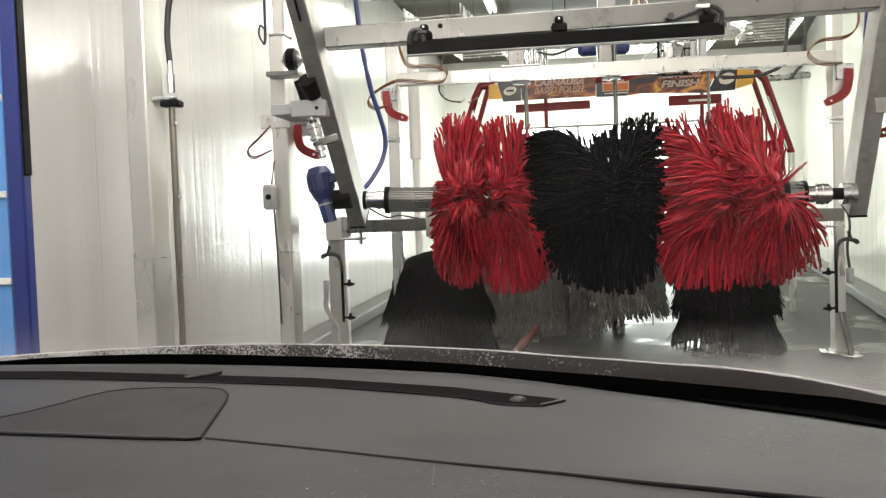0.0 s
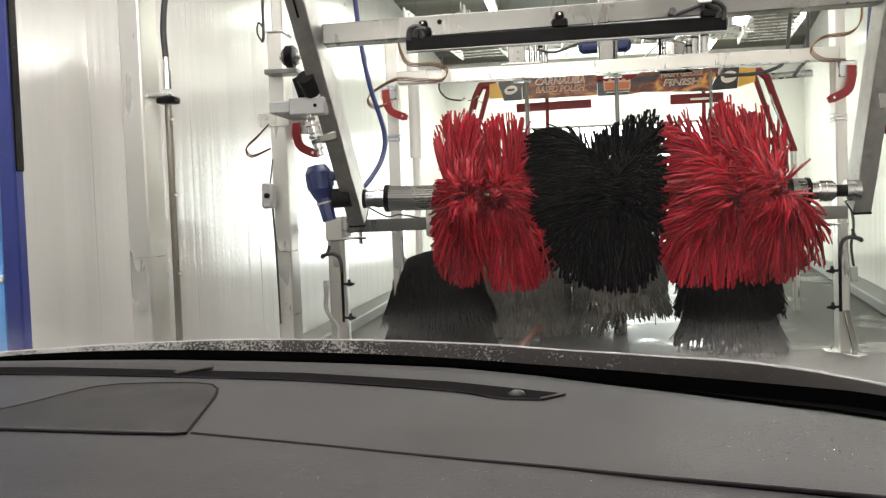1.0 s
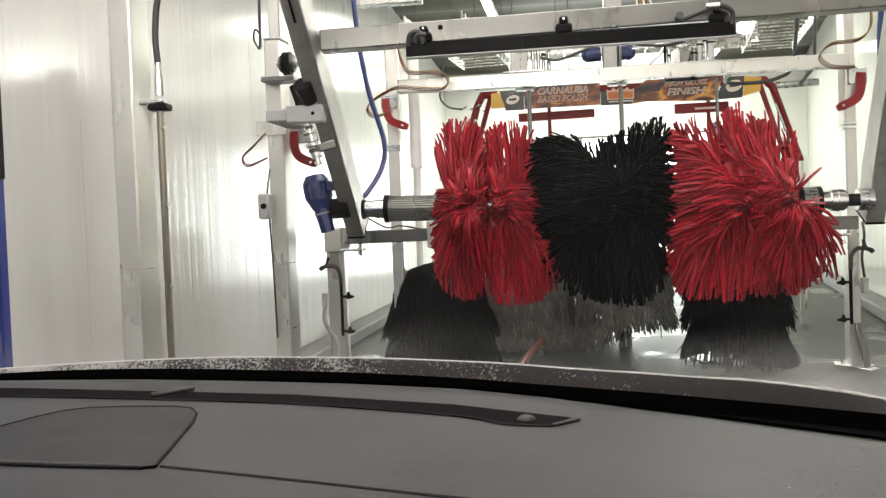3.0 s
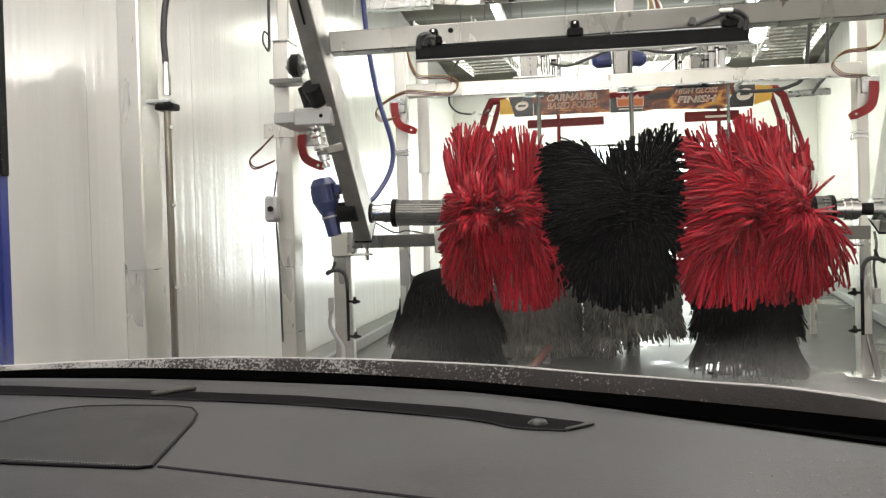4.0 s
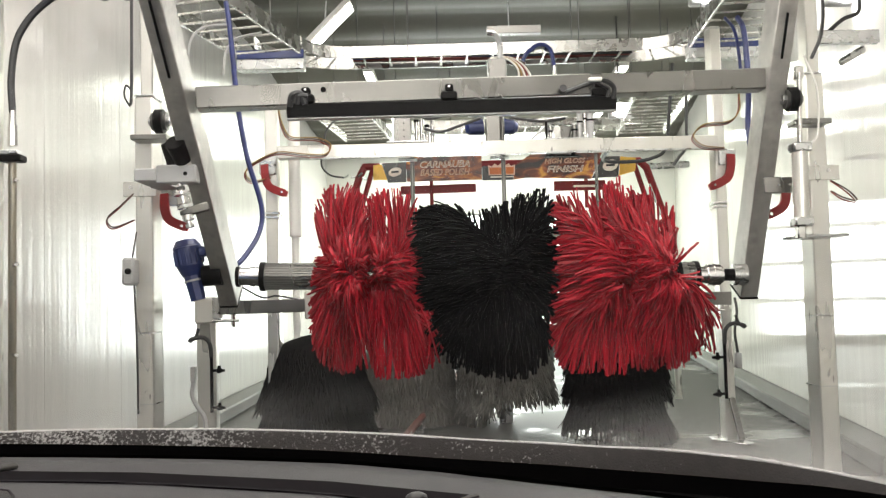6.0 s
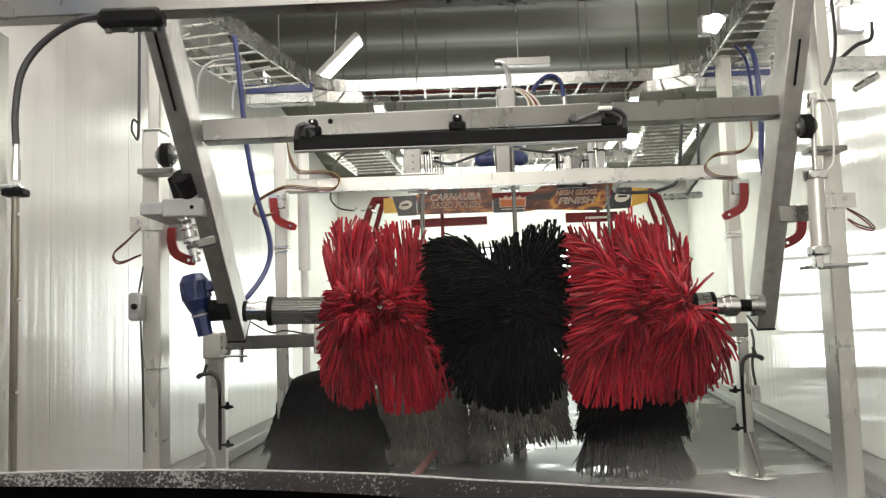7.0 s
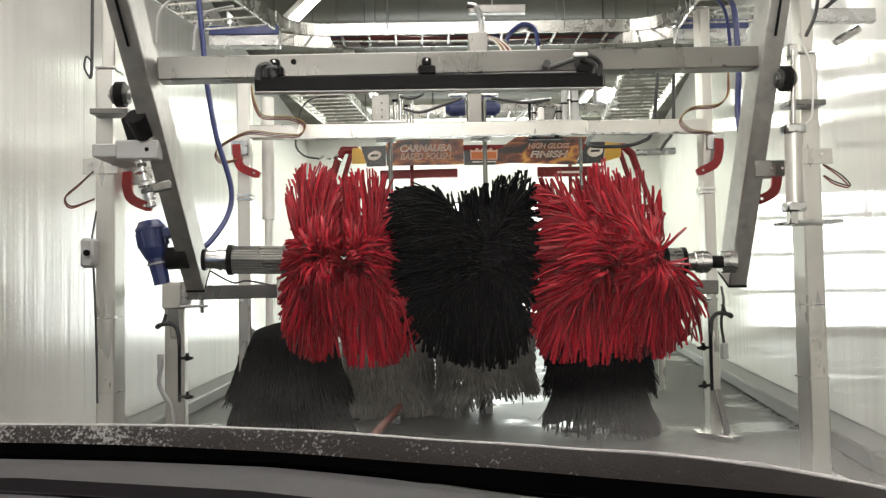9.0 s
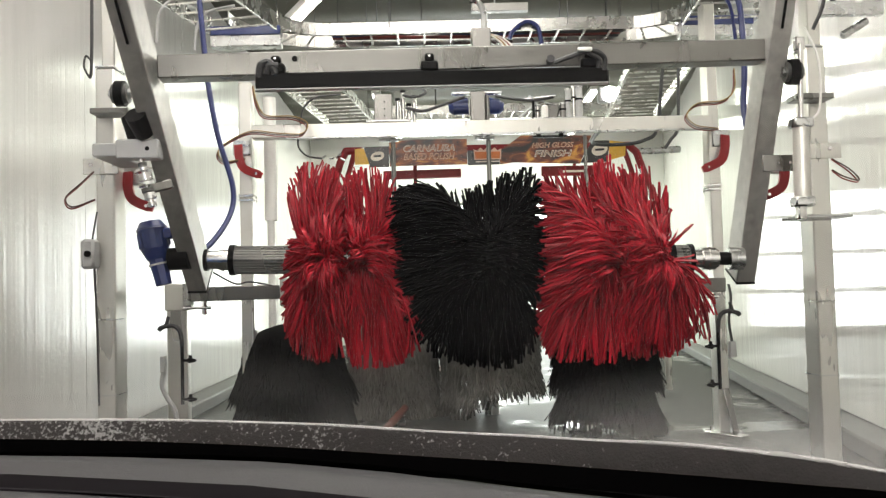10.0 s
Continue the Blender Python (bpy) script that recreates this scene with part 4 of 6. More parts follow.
def haystack(x, y, h, r_top, r_bot, seed, label, low=0.20, foam=None, tiers=True, rise=0.0, rise_at=0.0):
    """An upright side brush: one or two tiers of dense wet foam strips, each with a short ragged hem.
    rise, rise_at: how far the hem is lifted on one side, and on which."""
    rng = random.Random(seed)
    foam = foam or M_SOAKED
    t = thing("side_brush", (x, y, 0), label, "brush", "black side brushes")
    step = h * 0.45 if tiers else low - 0.02

    def radius(z):
        if z > step:
            f = (h - z) / (h - step)
            return r_top * min(1.0, math.sqrt(f / 0.22)) if f < 0.22 else r_top + (r_bot * 0.93 - r_top) * (f - 0.22) / 0.78
        f = (step - z) / (step - low)
        return r_bot * (0.84 + 0.16 * min(1.0, f * 1.2))

    zs = [h - 0.004, h - 0.02, h - 0.045, h - 0.09, h - 0.16, h - 0.24, h - 0.35, step + 0.02, step - 0.01, step - 0.10, step - 0.2, low + rise + 0.05]
    zs = sorted((z for z in set(zs) if z >= low + rise + 0.05), reverse=True)
    bm = B()
    rings = [[bm.verts.new((x + (radius(z) - 0.012) * math.cos(a * math.tau / 32), y + (radius(z) - 0.012) * math.sin(a * math.tau / 32), z)) for a in range(32)] for z in zs]
    for a, b in zip(rings, rings[1:]):
        for k in range(32):
            bm.faces.new((a[k], a[(k + 1) % 32], b[(k + 1) % 32], b[k]))
    bm.faces.new(rings[0])
    bm.faces.new(rings[-1])
    part("core", bm, foam, t)
    quick("spindle", M_GALV, t, rod, (x, y, 0.0), (x, y, low + 0.1), 0.06, 16)
    specs = []
    for k in range(3600):
        a = rng.uniform(0, math.tau)
        foot_ = low + rise * min(1.0, max(0.0, (math.cos(a - rise_at) + 0.5) / 0.5))
        z = foot_ + 0.06 + (h - foot_ - 0.07) * rng.random()
        hem = rng.random() < (0.38 if tiers else 0.25)
        if hem:
            z = (step if tiers and rng.random() < 0.45 else foot_) + rng.uniform(0.03, 0.13)
        r = radius(z) - 0.014
        d = Vector((math.cos(a), math.sin(a), (-2.6 if hem else -3.2) + rng.gauss(0, 0.4) if z < h - 0.12 else -0.4 - 2.0 * (h - z) / 0.12))
        ln = rng.uniform(0.10, 0.20) if hem else rng.uniform(0.07, 0.14)
        if hem and z < step:
            ln *= 1.15
        d += Vector((-math.sin(a), math.cos(a), 0)) * rng.gauss(0, 0.35)
        specs.append(((x + r * math.cos(a), y + r * math.sin(a), z), d, ln, 0.6 * rng.uniform(0.4, 1.2), Vector((-math.sin(a), math.cos(a), rng.gauss(0, 0.2)))))
    strips("black_foam", specs, t, foam, width=0.014, thick=0.003, seg=3, seed=seed)
    return t


haystack(-1.20, 7.62, 0.855, 0.33, 0.46, 31, "upright black foam side brush hanging beside the spray post", 0.06)
haystack(1.065, 7.62, 0.86, 0.385, 0.395, 32, "upright black foam side brush hanging below the top brush", 0.09, rise=0.09, rise_at=math.pi)
# Wet foam with a raised grey base: the hall's mist is put into its colour.
M_HAZED = mat("haze_grey_foam", (0.17, 0.165, 0.15), 0.85, grain=0.4, scale=7, spec=0.12)
haystack(-0.52, 8.9, 1.02, 0.38, 0.42, 33, "upright wet foam side brush farther down the tunnel, greyed by painted haze", 0.05, M_HAZED, False)
haystack(0.31, 8.75, 1.02, 0.42, 0.44, 34, "upright wet foam side brush with a lifted hem, farther down, greyed by painted haze", 0.10, M_HAZED, False, 0.17, -0.1)


# shallow puddles on the floor below the brushes
M_WATER = mat("puddle_water", (0.03, 0.032, 0.03), 0.03, grain=0.1, scale=5, bump=0.02, bump_scale=14, rough_var=0.015, spec=0.6)
rng = random.Random(12)
for x, y, a, b in ((0.37, 9.45, 0.13, 0.33), (0.93, 7.95, 0.22, 0.44), (-0.10, 7.62, 0.07, 0.03), (-0.85, 8.6, 0.12, 0.16)):
    bm = B()
    rim = [rng.uniform(0.75, 1.2) for k in range(22)]
    ring = [bm.verts.new((x + a * rim[k] * math.cos(k * math.tau / 22), y + b * rim[k] * math.sin(k * math.tau / 22), 0.003)) for k in range(22)]
    foot = [bm.verts.new((v.co.x + (v.co.x - x) * 0.04, v.co.y + (v.co.y - y) * 0.04, 0.0)) for v in ring]
    bm.faces.new(ring)
    for k in range(22):
        bm.faces.new((ring[k], foot[k], foot[(k + 1) % 22], ring[(k + 1) % 22]))
    solid("puddle", bm, M_WATER, (x, y, 0), "shallow clear puddle on the wet concrete floor", "puddle", "puddles", "structure", smooth=60)


# ---- sign, polish arch and far equipment ----
def flame_material():
    m = bpy.data.materials.new("flame_print")
    m.use_nodes = True
    n, l = m.node_tree.nodes, m.node_tree.links
    b = n["Principled BSDF"]
    tc = n.new("ShaderNodeTexCoord")
    mp = n.new("ShaderNodeMapping")
    mp.inputs["Scale"].default_value = (2.2, 1, 4.5)
    nz = n.new("ShaderNodeTexNoise")
    nz.inputs["Scale"].default_value = 1.9
    nz.inputs["Detail"].default_value = 9
    nz.inputs["Distortion"].default_value = 1.4
    cr = n.new("ShaderNodeValToRGB")
    e = cr.color_ramp.elements
    e[0].position, e[0].color = 0.36, (0.012, 0.006, 0.004, 1)
    e[1].position, e[1].color = 0.68, (0.75, 0.36, 0.06, 1)
    mid = cr.color_ramp.elements.new(0.50)
    mid.color = (0.16, 0.035, 0.012, 1)
    mid = cr.color_ramp.elements.new(0.58)
    mid.color = (0.38, 0.11, 0.03, 1)
    l.new(tc.outputs["Object"], mp.inputs[0])
    l.new(mp.outputs[0], nz.inputs["Vector"])
    l.new(nz.outputs[0], cr.inputs[0])
    l.new(cr.outputs[0], b.inputs["Base Color"])
    b.inputs["Roughness"].default_value = 0.35
    return m


def plate(bm, pts, y, thick=0.012):
    """A flat board facing the camera, from its outline in x and z."""
    f = [bm.verts.new((x, y, z)) for x, z in pts]
    g = [bm.verts.new((x, y + thick, z)) for x, z in pts]
    bm.faces.new(f)
    bm.faces.new(g[::-1])
    for k in range(len(pts)):
        bm.faces.new((f[k], f[(k + 1) % len(f)], g[(k + 1) % len(f)], g[k]))


def letters(text, x, y, z, width, height, material, parent, name="lettering", shear=0.25, fat=0.03, inset=0.0):
    """Raised letters facing the camera, fitted to a width and a cap height."""
    cu = bpy.data.curves.new(name, 'FONT')
    cu.body, cu.size, cu.extrude, cu.shear, cu.resolution_u, cu.offset = text, 1.0, 0.01, shear, 3, fat
    ob = bpy.data.objects.new(name, cu)
    scene.collection.objects.link(ob)
    dg = bpy.context.evaluated_depsgraph_get()
    me = bpy.data.meshes.new_from_object(ob.evaluated_get(dg))
    bpy.data.objects.remove(ob)
    co = np.array([v.co for v in me.vertices])
    lo, hi = co.min(0), co.max(0)
    shift = ROOTS[parent.name]
    sx, sz = width / (hi[0] - lo[0]), height / (hi[1] - lo[1])
    for v in me.vertices:
        v.co = Vector((x + (v.co.x - lo[0]) * sx, y - 0.002 - inset - 0.2 * v.co.z, z + (v.co.y - lo[1]) * sz)) - shift
    me.materials.clear()
    me.materials.append(material)
    o2 = new(name, me)
    o2.parent = parent
    ROOTS[o2.name] = shift
    o2["label"] = "raised white letters reading " + text.lower()
    return o2


M_FLAME = flame_material()
M_YEL = mat("yellow_print", (0.75, 0.42, 0.04), 0.35, grain=0.25, scale=6)
M_BLKP = mat("black_print", (0.015, 0.014, 0.014), 0.3, grain=0.2, scale=6)
M_LET = mat("letter_white", (0.78, 0.70, 0.60), 0.4, grain=0.04)
M_LETO = mat("letter_orange", (0.72, 0.45, 0.32), 0.4, grain=0.1)
SY = 9.82
sign = thing("flame_sign", (0.45, SY, 2.28), "long flame-printed sign board with polish wording over the tunnel", "sign")


def board(name, pts, m, y=SY, label=""):
    bm = B()
    plate(bm, pts, y)
    return part(name, bm, m, sign, label)


board("end_panel", [(-0.889, 2.315), (-0.885, 2.465), (-0.80, 2.475), (-0.745, 2.315)], M_YEL, label="yellow end panel")
board("end_panel", [(-0.74, 2.285), (-0.796, 2.482), (-0.552, 2.492), (-0.552, 2.285)], M_BLKP, label="black end panel")
board("flame_panel", [(-0.548, 2.29), (-0.548, 2.53), (-0.30, 2.55), (0.215, 2.545), (0.215, 2.295)], M_FLAME, label="flame-printed panel")
board("flame_panel", [(0.219, 2.285), (0.219, 2.43), (0.530, 2.43), (0.530, 2.285)], M_BLKP, label="dark centre panel")
board("flame_panel", [(0.534, 2.285), (0.534, 2.418), (0.75, 2.567), (1.446, 2.552), (1.325, 2.275), (0.667, 2.303)], M_FLAME, label="flame-printed panel")
board("end_panel", [(1.33, 2.282), (1.450, 2.50), (1.622, 2.50), (1.60, 2.29)], M_BLKP, label="black end panel")
board("end_panel", [(1.606, 2.30), (1.628, 2.498), (1.785, 2.478), (1.775, 2.345)], M_YEL, label="yellow end panel")
for x, z, a, b in ((-0.665, 2.392, 0.065, 0.047), (1.522, 2.408, 0.078, 0.058)):
    bm = B()
    plate(bm, [(x + a * math.cos(k * math.tau / 24) + 0.016 * math.sin(k * math.tau / 24), z + b * math.sin(k * math.tau / 24)) for k in range(24)], SY - 0.006, 0.005)
    ov = part("oval_badge", bm, M_LET, sign, "white oval badge")
    bm = B()
    plate(bm, [(x - 0.6 * a, z - 0.012), (x - 0.55 * a, z + 0.010), (x + 0.6 * a, z + 0.014), (x + 0.55 * a, z - 0.008)], SY - 0.010, 0.003)
    part("badge_bar", bm, M_BLKP, ov)
# centre emblem: plain shapes
bm = B()
plate(bm, [(0.283, 2.335), (0.278, 2.440), (0.318, 2.425), (0.345, 2.456), (0.378, 2.43), (0.415, 2.462), (0.452, 2.43), (0.486, 2.456), (0.512, 2.425), (0.552, 2.440), (0.548, 2.335)], SY - 0.008, 0.004)
em = part("emblem", bm, M_LETO, sign, "pale flame-shaped emblem")
bm = B()
plate(bm, [(0.296, 2.345), (0.290, 2.412), (0.540, 2.412), (0.534, 2.345)], SY - 0.012, 0.003)
part("emblem_bar", bm, mat("orange_print", (0.62, 0.16, 0.03), 0.4, grain=0.2), em)
bm = B()
plate(bm, [(0.30, 2.310), (0.30, 2.322), (0.535, 2.322), (0.535, 2.310)], SY - 0.008, 0.003)
part("emblem_bar", bm, M_LET, sign)
M_LETIN = mat("letter_tan", (0.34, 0.17, 0.09), 0.4, grain=0.25, scale=8)
for text, x, z, w, h, m in (("CARNAUBA", -0.41, 2.426, 0.505, 0.070, M_LET), ("BASED POLISH", -0.41, 2.347, 0.503, 0.066, M_LETO),
                            ("HIGH GLOSS", 0.854, 2.440, 0.414, 0.052, M_LETO), ("FINISH", 0.874, 2.350, 0.378, 0.067, M_LET)):
    letters(text, x + 0.008, SY, z + 0.007, w - 0.016, h - 0.014, M_LETIN, sign, fat=-0.012, inset=0.004)
    letters(text, x, SY, z, w, h, m, sign)

red = thing("red_polish_arch", (0.45, 9.98, 0), "red painted tubular arch of the polish applicator", "arch")
RP = [(-1.26, 9.98, 0.02), (-1.26, 9.98, 1.66), (-1.045, 9.98, 2.36), (-0.985, 9.98, 2.475), (1.85, 9.98, 2.472), (1.925, 9.98, 2.40), (2.17, 9.98, 1.66), (2.17, 9.98, 0.02)]
for a, b in zip(RP, RP[1:]):
    low_leg = min(a[2], b[2]) < 0.1
    quick("leg" if low_leg else "tube", M_PALE if low_leg else M_REDP, red, rod, a, b, 0.034 if low_leg else 0.038, 16, label="pale steel leg" if low_leg else "")
for a in RP[1:-1]:
    bm = B()
    bmesh.ops.create_uvsphere(bm, u_segments=14, v_segments=8, radius=0.0385, matrix=Matrix.Translation(a))
    part("elbow", bm, M_REDP, red)
for z, x0, x1 in ((2.225, -0.62, 0.16),):
    quick("box_beam", M_REDP, red, beam, (x0, 10.03, z), (x1, 10.03, z + 0.01), 0.08, 0.085, 0.006)
face = quick("notice_panel", M_REDP, red, box, (1.225, 9.96, 2.225), (0.53, 0.03, 0.10), bevel=0.006, label="red panel with one line of small white print")
quick("print_bar", M_LET, face, box, (1.27, 9.942, 2.218), (0.22, 0.004, 0.022))
quick("side_bar", M_REDP, red, beam, (1.475, 9.97, 2.18), (1.475, 9.97, 1.80), 0.03, 0.03, 0.004)
for e, x in ((-1, -0.905), (1, 1.80)):
    quick("tube", M_REDP, red, rod, (x, 9.98, 2.44), (x + e * 0.24, 9.98, 1.66), 0.026, 14)
for x in (-0.3, 1.3):
    quick("upright", M_REDP, red, rod, (x, 10.0, 2.0), (x, 10.0, 2.46), 0.02, 10)
for x in (-0.8, 0.0, 0.9, 1.7):
    quick("sign_bracket", M_GALV, red, box, (x, 9.90, 2.47), (0.04, 0.14, 0.03))
for e, x in ((-1, -1.12), (1, 1.99)):
    quick("stay", M_STEEL, red, rod, (x - e * 0.06, 9.90, 2.22), (x + e * 0.12, 9.90, 1.68), 0.014, 10)
quick("cross_pipe", M_GALV, red, rod, (1.93, 10.06, 2.42), (2.40, 10.11, 2.44), 0.035, 14, label="galvanised stub pipe")

for x, z0, z1 in ((-0.437, 1.88, 2.16), (0.245, 1.9, 2.45)):
    t = thing("hanging_rod", (x, 7.44, z0), "grey steel rod hanging from the crossbeam", "rod", "hanging rods")
    quick("rod", M_ALU, t, rod, (x, 7.44, z0 - 0.2), (x, 7.44, z1), 0.016, 12)
    quick("clip", M_GALV, t, box, (x - 0.03, 7.40, 2.135), (0.14, 0.06, 0.02), bevel=0.004)

eq = thing("top_motor", (0.17, 7.5, 2.25), "pair of blue motors on a grey bracket above the crossbeam", "motor")
quick("bracket", M_ALU, eq, box, (0.17, 7.40, 2.355), (0.11, 0.10, 0.22), bevel=0.008)
quick("bracket", M_GALV, eq, box, (0.17, 7.45, 2.47), (0.36, 0.06, 0.02), bevel=0.004)
for s in (-1, 1):
    quick("motor", M_BLUE, eq, rod, (0.17 + s * 0.06, 7.55, 2.40), (0.17 + s * 0.17, 7.55, 2.39), 0.062, 20, 0.055)
    quick("motor_cap", M_BLUE, eq, rod, (0.17 + s * 0.17, 7.55, 2.39), (0.17 + s * 0.20, 7.55, 2.388), 0.055, 20, 0.03)
vb = thing("valve_box", (-0.5, 7.5, 2.25), "aluminium valve box with fittings on the crossbeam", "valve box")
quick("body", M_ALU, vb, box, (-0.50, 7.40, 2.355), (0.13, 0.10, 0.21), bevel=0.006)
for k in range(3):
    quick("screw", M_BLACKM, vb, rod, (-0.49, 7.349, 2.30 + 0.05 * k), (-0.49, 7.343, 2.30 + 0.05 * k), 0.006, 8)
quick("plate", M_GALV, vb, box, (-0.47, 7.38, 2.259), (0.30, 0.14, 0.014), bevel=0.003)
for x, h in ((-0.40, 0.16), (-0.36, 0.22), (-0.32, 0.12), (-0.28, 0.18)):
    quick("fitting", M_STEEL, vb, rod, (x, 7.48, 2.27), (x, 7.48, 2.27 + h), 0.016, 12)
    quick("cap", M_BLACKM, vb, rod, (x, 7.48, 2.27 + h), (x, 7.48, 2.29 + h), 0.02, 12)
vb2 = thing("valve_box", (0.75, 7.40, 2.25), "cluster of grey valves and filters on the crossbeam", "valve box")
quick("base_plate", M_GALV, vb2, box, (0.74, 7.40, 2.258), (0.40, 0.12, 0.014), bevel=0.003)
quick("body", M_ALU, vb2, box, (0.70, 7.42, 2.315), (0.10, 0.09, 0.10), Matrix.Rotation(0.2, 3, 'Y'), 0.012)
bm = B()
rod(bm, (0.645, 7.36, 2.265), (0.645, 7.36, 2.335), 0.024, 16)
bmesh.ops.create_uvsphere(bm, u_segments=16, v_segments=8, radius=0.024, matrix=Matrix.Translation((0.645, 7.36, 2.335)))
part("float_cap", bm, M_WHITEP, vb2, "white domed cap")
for x, h, r, m in ((0.82, 0.20, 0.020, M_GREYB), (0.86, 0.24, 0.014, M_STEEL), (0.90, 0.22, 0.024, M_GREYB), (0.78, 0.10, 0.022, M_ALU), (0.60, 0.09, 0.014, M_STEEL), (0.57, 0.14, 0.010, M_BLACKM)):
    f = quick("filter", m, vb2, rod, (x, 7.40, 2.26), (x, 7.40, 2.265 + h), r, 14)
    quick("collar", M_BLACKM, f, rod, (x, 7.40, 2.262 + 0.6 * h), (x, 7.40, 2.275 + 0.6 * h), r * 1.2, 12)
    quick("cap", M_GALV, f, rod, (x, 7.40, 2.265 + h), (x, 7.40, 2.28 + h), r * 1.15, 12)
for a, b in (((0.45, 7.5, 2.27), (0.66, 7.5, 2.45)), ((0.55, 7.5, 2.45), (0.78, 7.5, 2.36)), ((0.50, 7.46, 2.42), (0.74, 7.46, 2.44)), ((0.60, 7.48, 2.27), (0.60, 7.48, 2.44))):
    quick("strut", M_GALV, vb2, rod, a, b, 0.009, 8)
for pts in ([(-0.34, 7.42, 2.37), (-0.22, 7.4, 2.34), (-0.08, 7.4, 2.38), (0.08, 7.42, 2.44)], [(0.30, 7.42, 2.44), (0.45, 7.4, 2.41), (0.58, 7.4, 2.40), (0.72, 7.45, 2.43)],
            [(-0.36, 7.42, 2.46), (-0.28, 7.4, 2.44), (-0.2, 7.4, 2.47), (-0.22, 7.42, 2.52)]):
    t = thing("black_hose", pts[0], "thin black hose slung above the crossbeam", "hose", "black hoses")
    quick("hose", M_RUBBER, t, hose, pts, 0.011)
for pts, r in (([(1.10, 7.42, 2.24), (1.18, 8.40, 2.25), (1.43, 8.40, 2.23), (1.61, 8.40, 2.26), (1.72, 8.40, 2.35), (1.76, 8.38, 2.7), (1.80, 8.38, 3.07)], 0.016), ([(1.78, 8.40, 2.19), (1.83, 8.40, 2.26), (1.89, 8.40, 2.35), (1.90, 8.38, 2.6), (1.92, 8.45, 3.0), (1.97, 9.09, 3.045)], 0.014)):
    t = thing("black_hose", pts[0], "thick black hose sagging behind the crossbeam", "hose", "black hoses")
    quick("hose", M_RUBBER, t, hose, pts, r)
fl = thing("sensor_strip", (0.62, 7.44, 2.1), "small black sensor strip clipped under the crossbeam", "sensor")
quick("body", M_BLACKM, fl, box, (0.68, 7.40, 2.137), (0.24, 0.04, 0.012), bevel=0.003)
for x in (0.60, 0.76):
    quick("clip", M_BLACKM, fl, box, (x, 7.40, 2.15), (0.03, 0.05, 0.04), bevel=0.004)

# small lamp hung under the crossbeam
sl = thing("spot_lamp", (0.95, 7.60, 1.66), "small bright spot lamp on a grey bracket under the crossbeam", "light")
quick("stem", M_ALU, sl, rod, (0.93, 7.39, 1.80), (0.93, 7.39, 2.14), 0.012, 10)
quick("bracket", M_ALU, sl, beam, (0.93, 7.39, 1.82), (0.95, 7.62, 1.70), 0.05, 0.02, 0.004)
quick("housing", M_GREYB, sl, rod, (0.95, 7.60, 1.66), (0.95, 7.68, 1.69), 0.042, 18, 0.03)
quick("lens", glow("spot_lens", (1.0, 0.99, 0.97), 15.0), sl, rod, (0.95, 7.594, 1.6578), (0.95, 7.602, 1.6607), 0.036, 18, label="glaring lens")

# blue air hoses beside the arms
for pts, r in (([(-1.60, 6.52, 3.06), (-1.575, 6.5, 2.9), (-1.54, 6.5, 2.5), (-1.524, 6.5, 2.34), (-1.47, 6.5, 2.03), (-1.385, 6.5, 1.72), (-1.395, 6.45, 1.54), (-1.47, 6.3, 1.37), (-1.52, 6.22, 1.33)], 0.017),
               ([(1.93, 7.1, 3.06), (1.92, 6.95, 2.9), (1.915, 6.9, 2.5), (1.90, 6.9, 2.2), (1.90, 6.8, 1.9), (1.86, 6.7, 1.62), (1.74, 6.45, 1.38), (1.62, 6.25, 1.22)], 0.020),
               ([(1.84, 7.1, 3.06), (1.87, 6.98, 2.9), (1.875, 6.9, 2.5)], 0.012)):
    t = thing("blue_air_hose", pts[0], "blue rubber air hose hanging beside the arch post", "hose", "blue air hoses")
    quick("hose", M_BLUEH, t, hose, pts, r)
for pts in ([(-1.10, 7.34, 2.16), (-1.09, 7.3, 2.08), (-1.03, 7.3, 2.02), (-0.93, 7.3, 2.0)], [(-1.08, 7.34, 2.25), (-1.06, 7.34, 2.36), (-0.97, 7.34, 2.44), (-0.8, 7.4, 2.47)]):
    t = thing("thin_cable", pts[0], "thin dark cable bent round the crossbeam", "cable")
    quick("cable", M_RUBBER, t, hose, pts, 0.007)
    if pts[-1][2] < 2.1:
        for dx, dz in ((0.0, 0.02), (0.05, 0.0), (0.10, 0.03), (0.13, -0.02)):
            quick("clip", M_GALV, t, rod, (-0.93 + dx, 7.3, 2.0), (-0.90 + dx, 7.29, 2.0 + dz), 0.008, 6)


# cable ladders under the roof
def ladder(name, a, b, width, rungs, label, blue=True, rail=0.10, cover=0.0):
    a, b = Vector(a), Vector(b)
    d = (b - a).normalized()
    s = Vector((d.y, -d.x, 0)).normalized() * width / 2
    t = thing(name, (a + b) / 2, label, "cable ladder", "cable ladders")
    for o in (s, -s):
        quick("side_rail", M_TRAY, t, beam, a + o, b + o, 0.02, rail, 0.003)
    for k in range(rungs):
        c = a + (b - a) * (k + 0.5) / rungs - Vector((0, 0, rail / 2 - 0.015))
        quick("rung", M_TRAY, t, beam, c - s * 0.97, c + s * 0.97, 0.018, 0.014, 0.002)
    for c in (a + (b - a) * 0.2, a + (b - a) * 0.8):
        for o in (s, -s):
            quick("hanger", M_ROD, t, rod, c + o * 1.06, Vector(((c + o * 1.06).x, c.y + o.y * 1.06, CEIL)), 0.0045, 6)
    return t


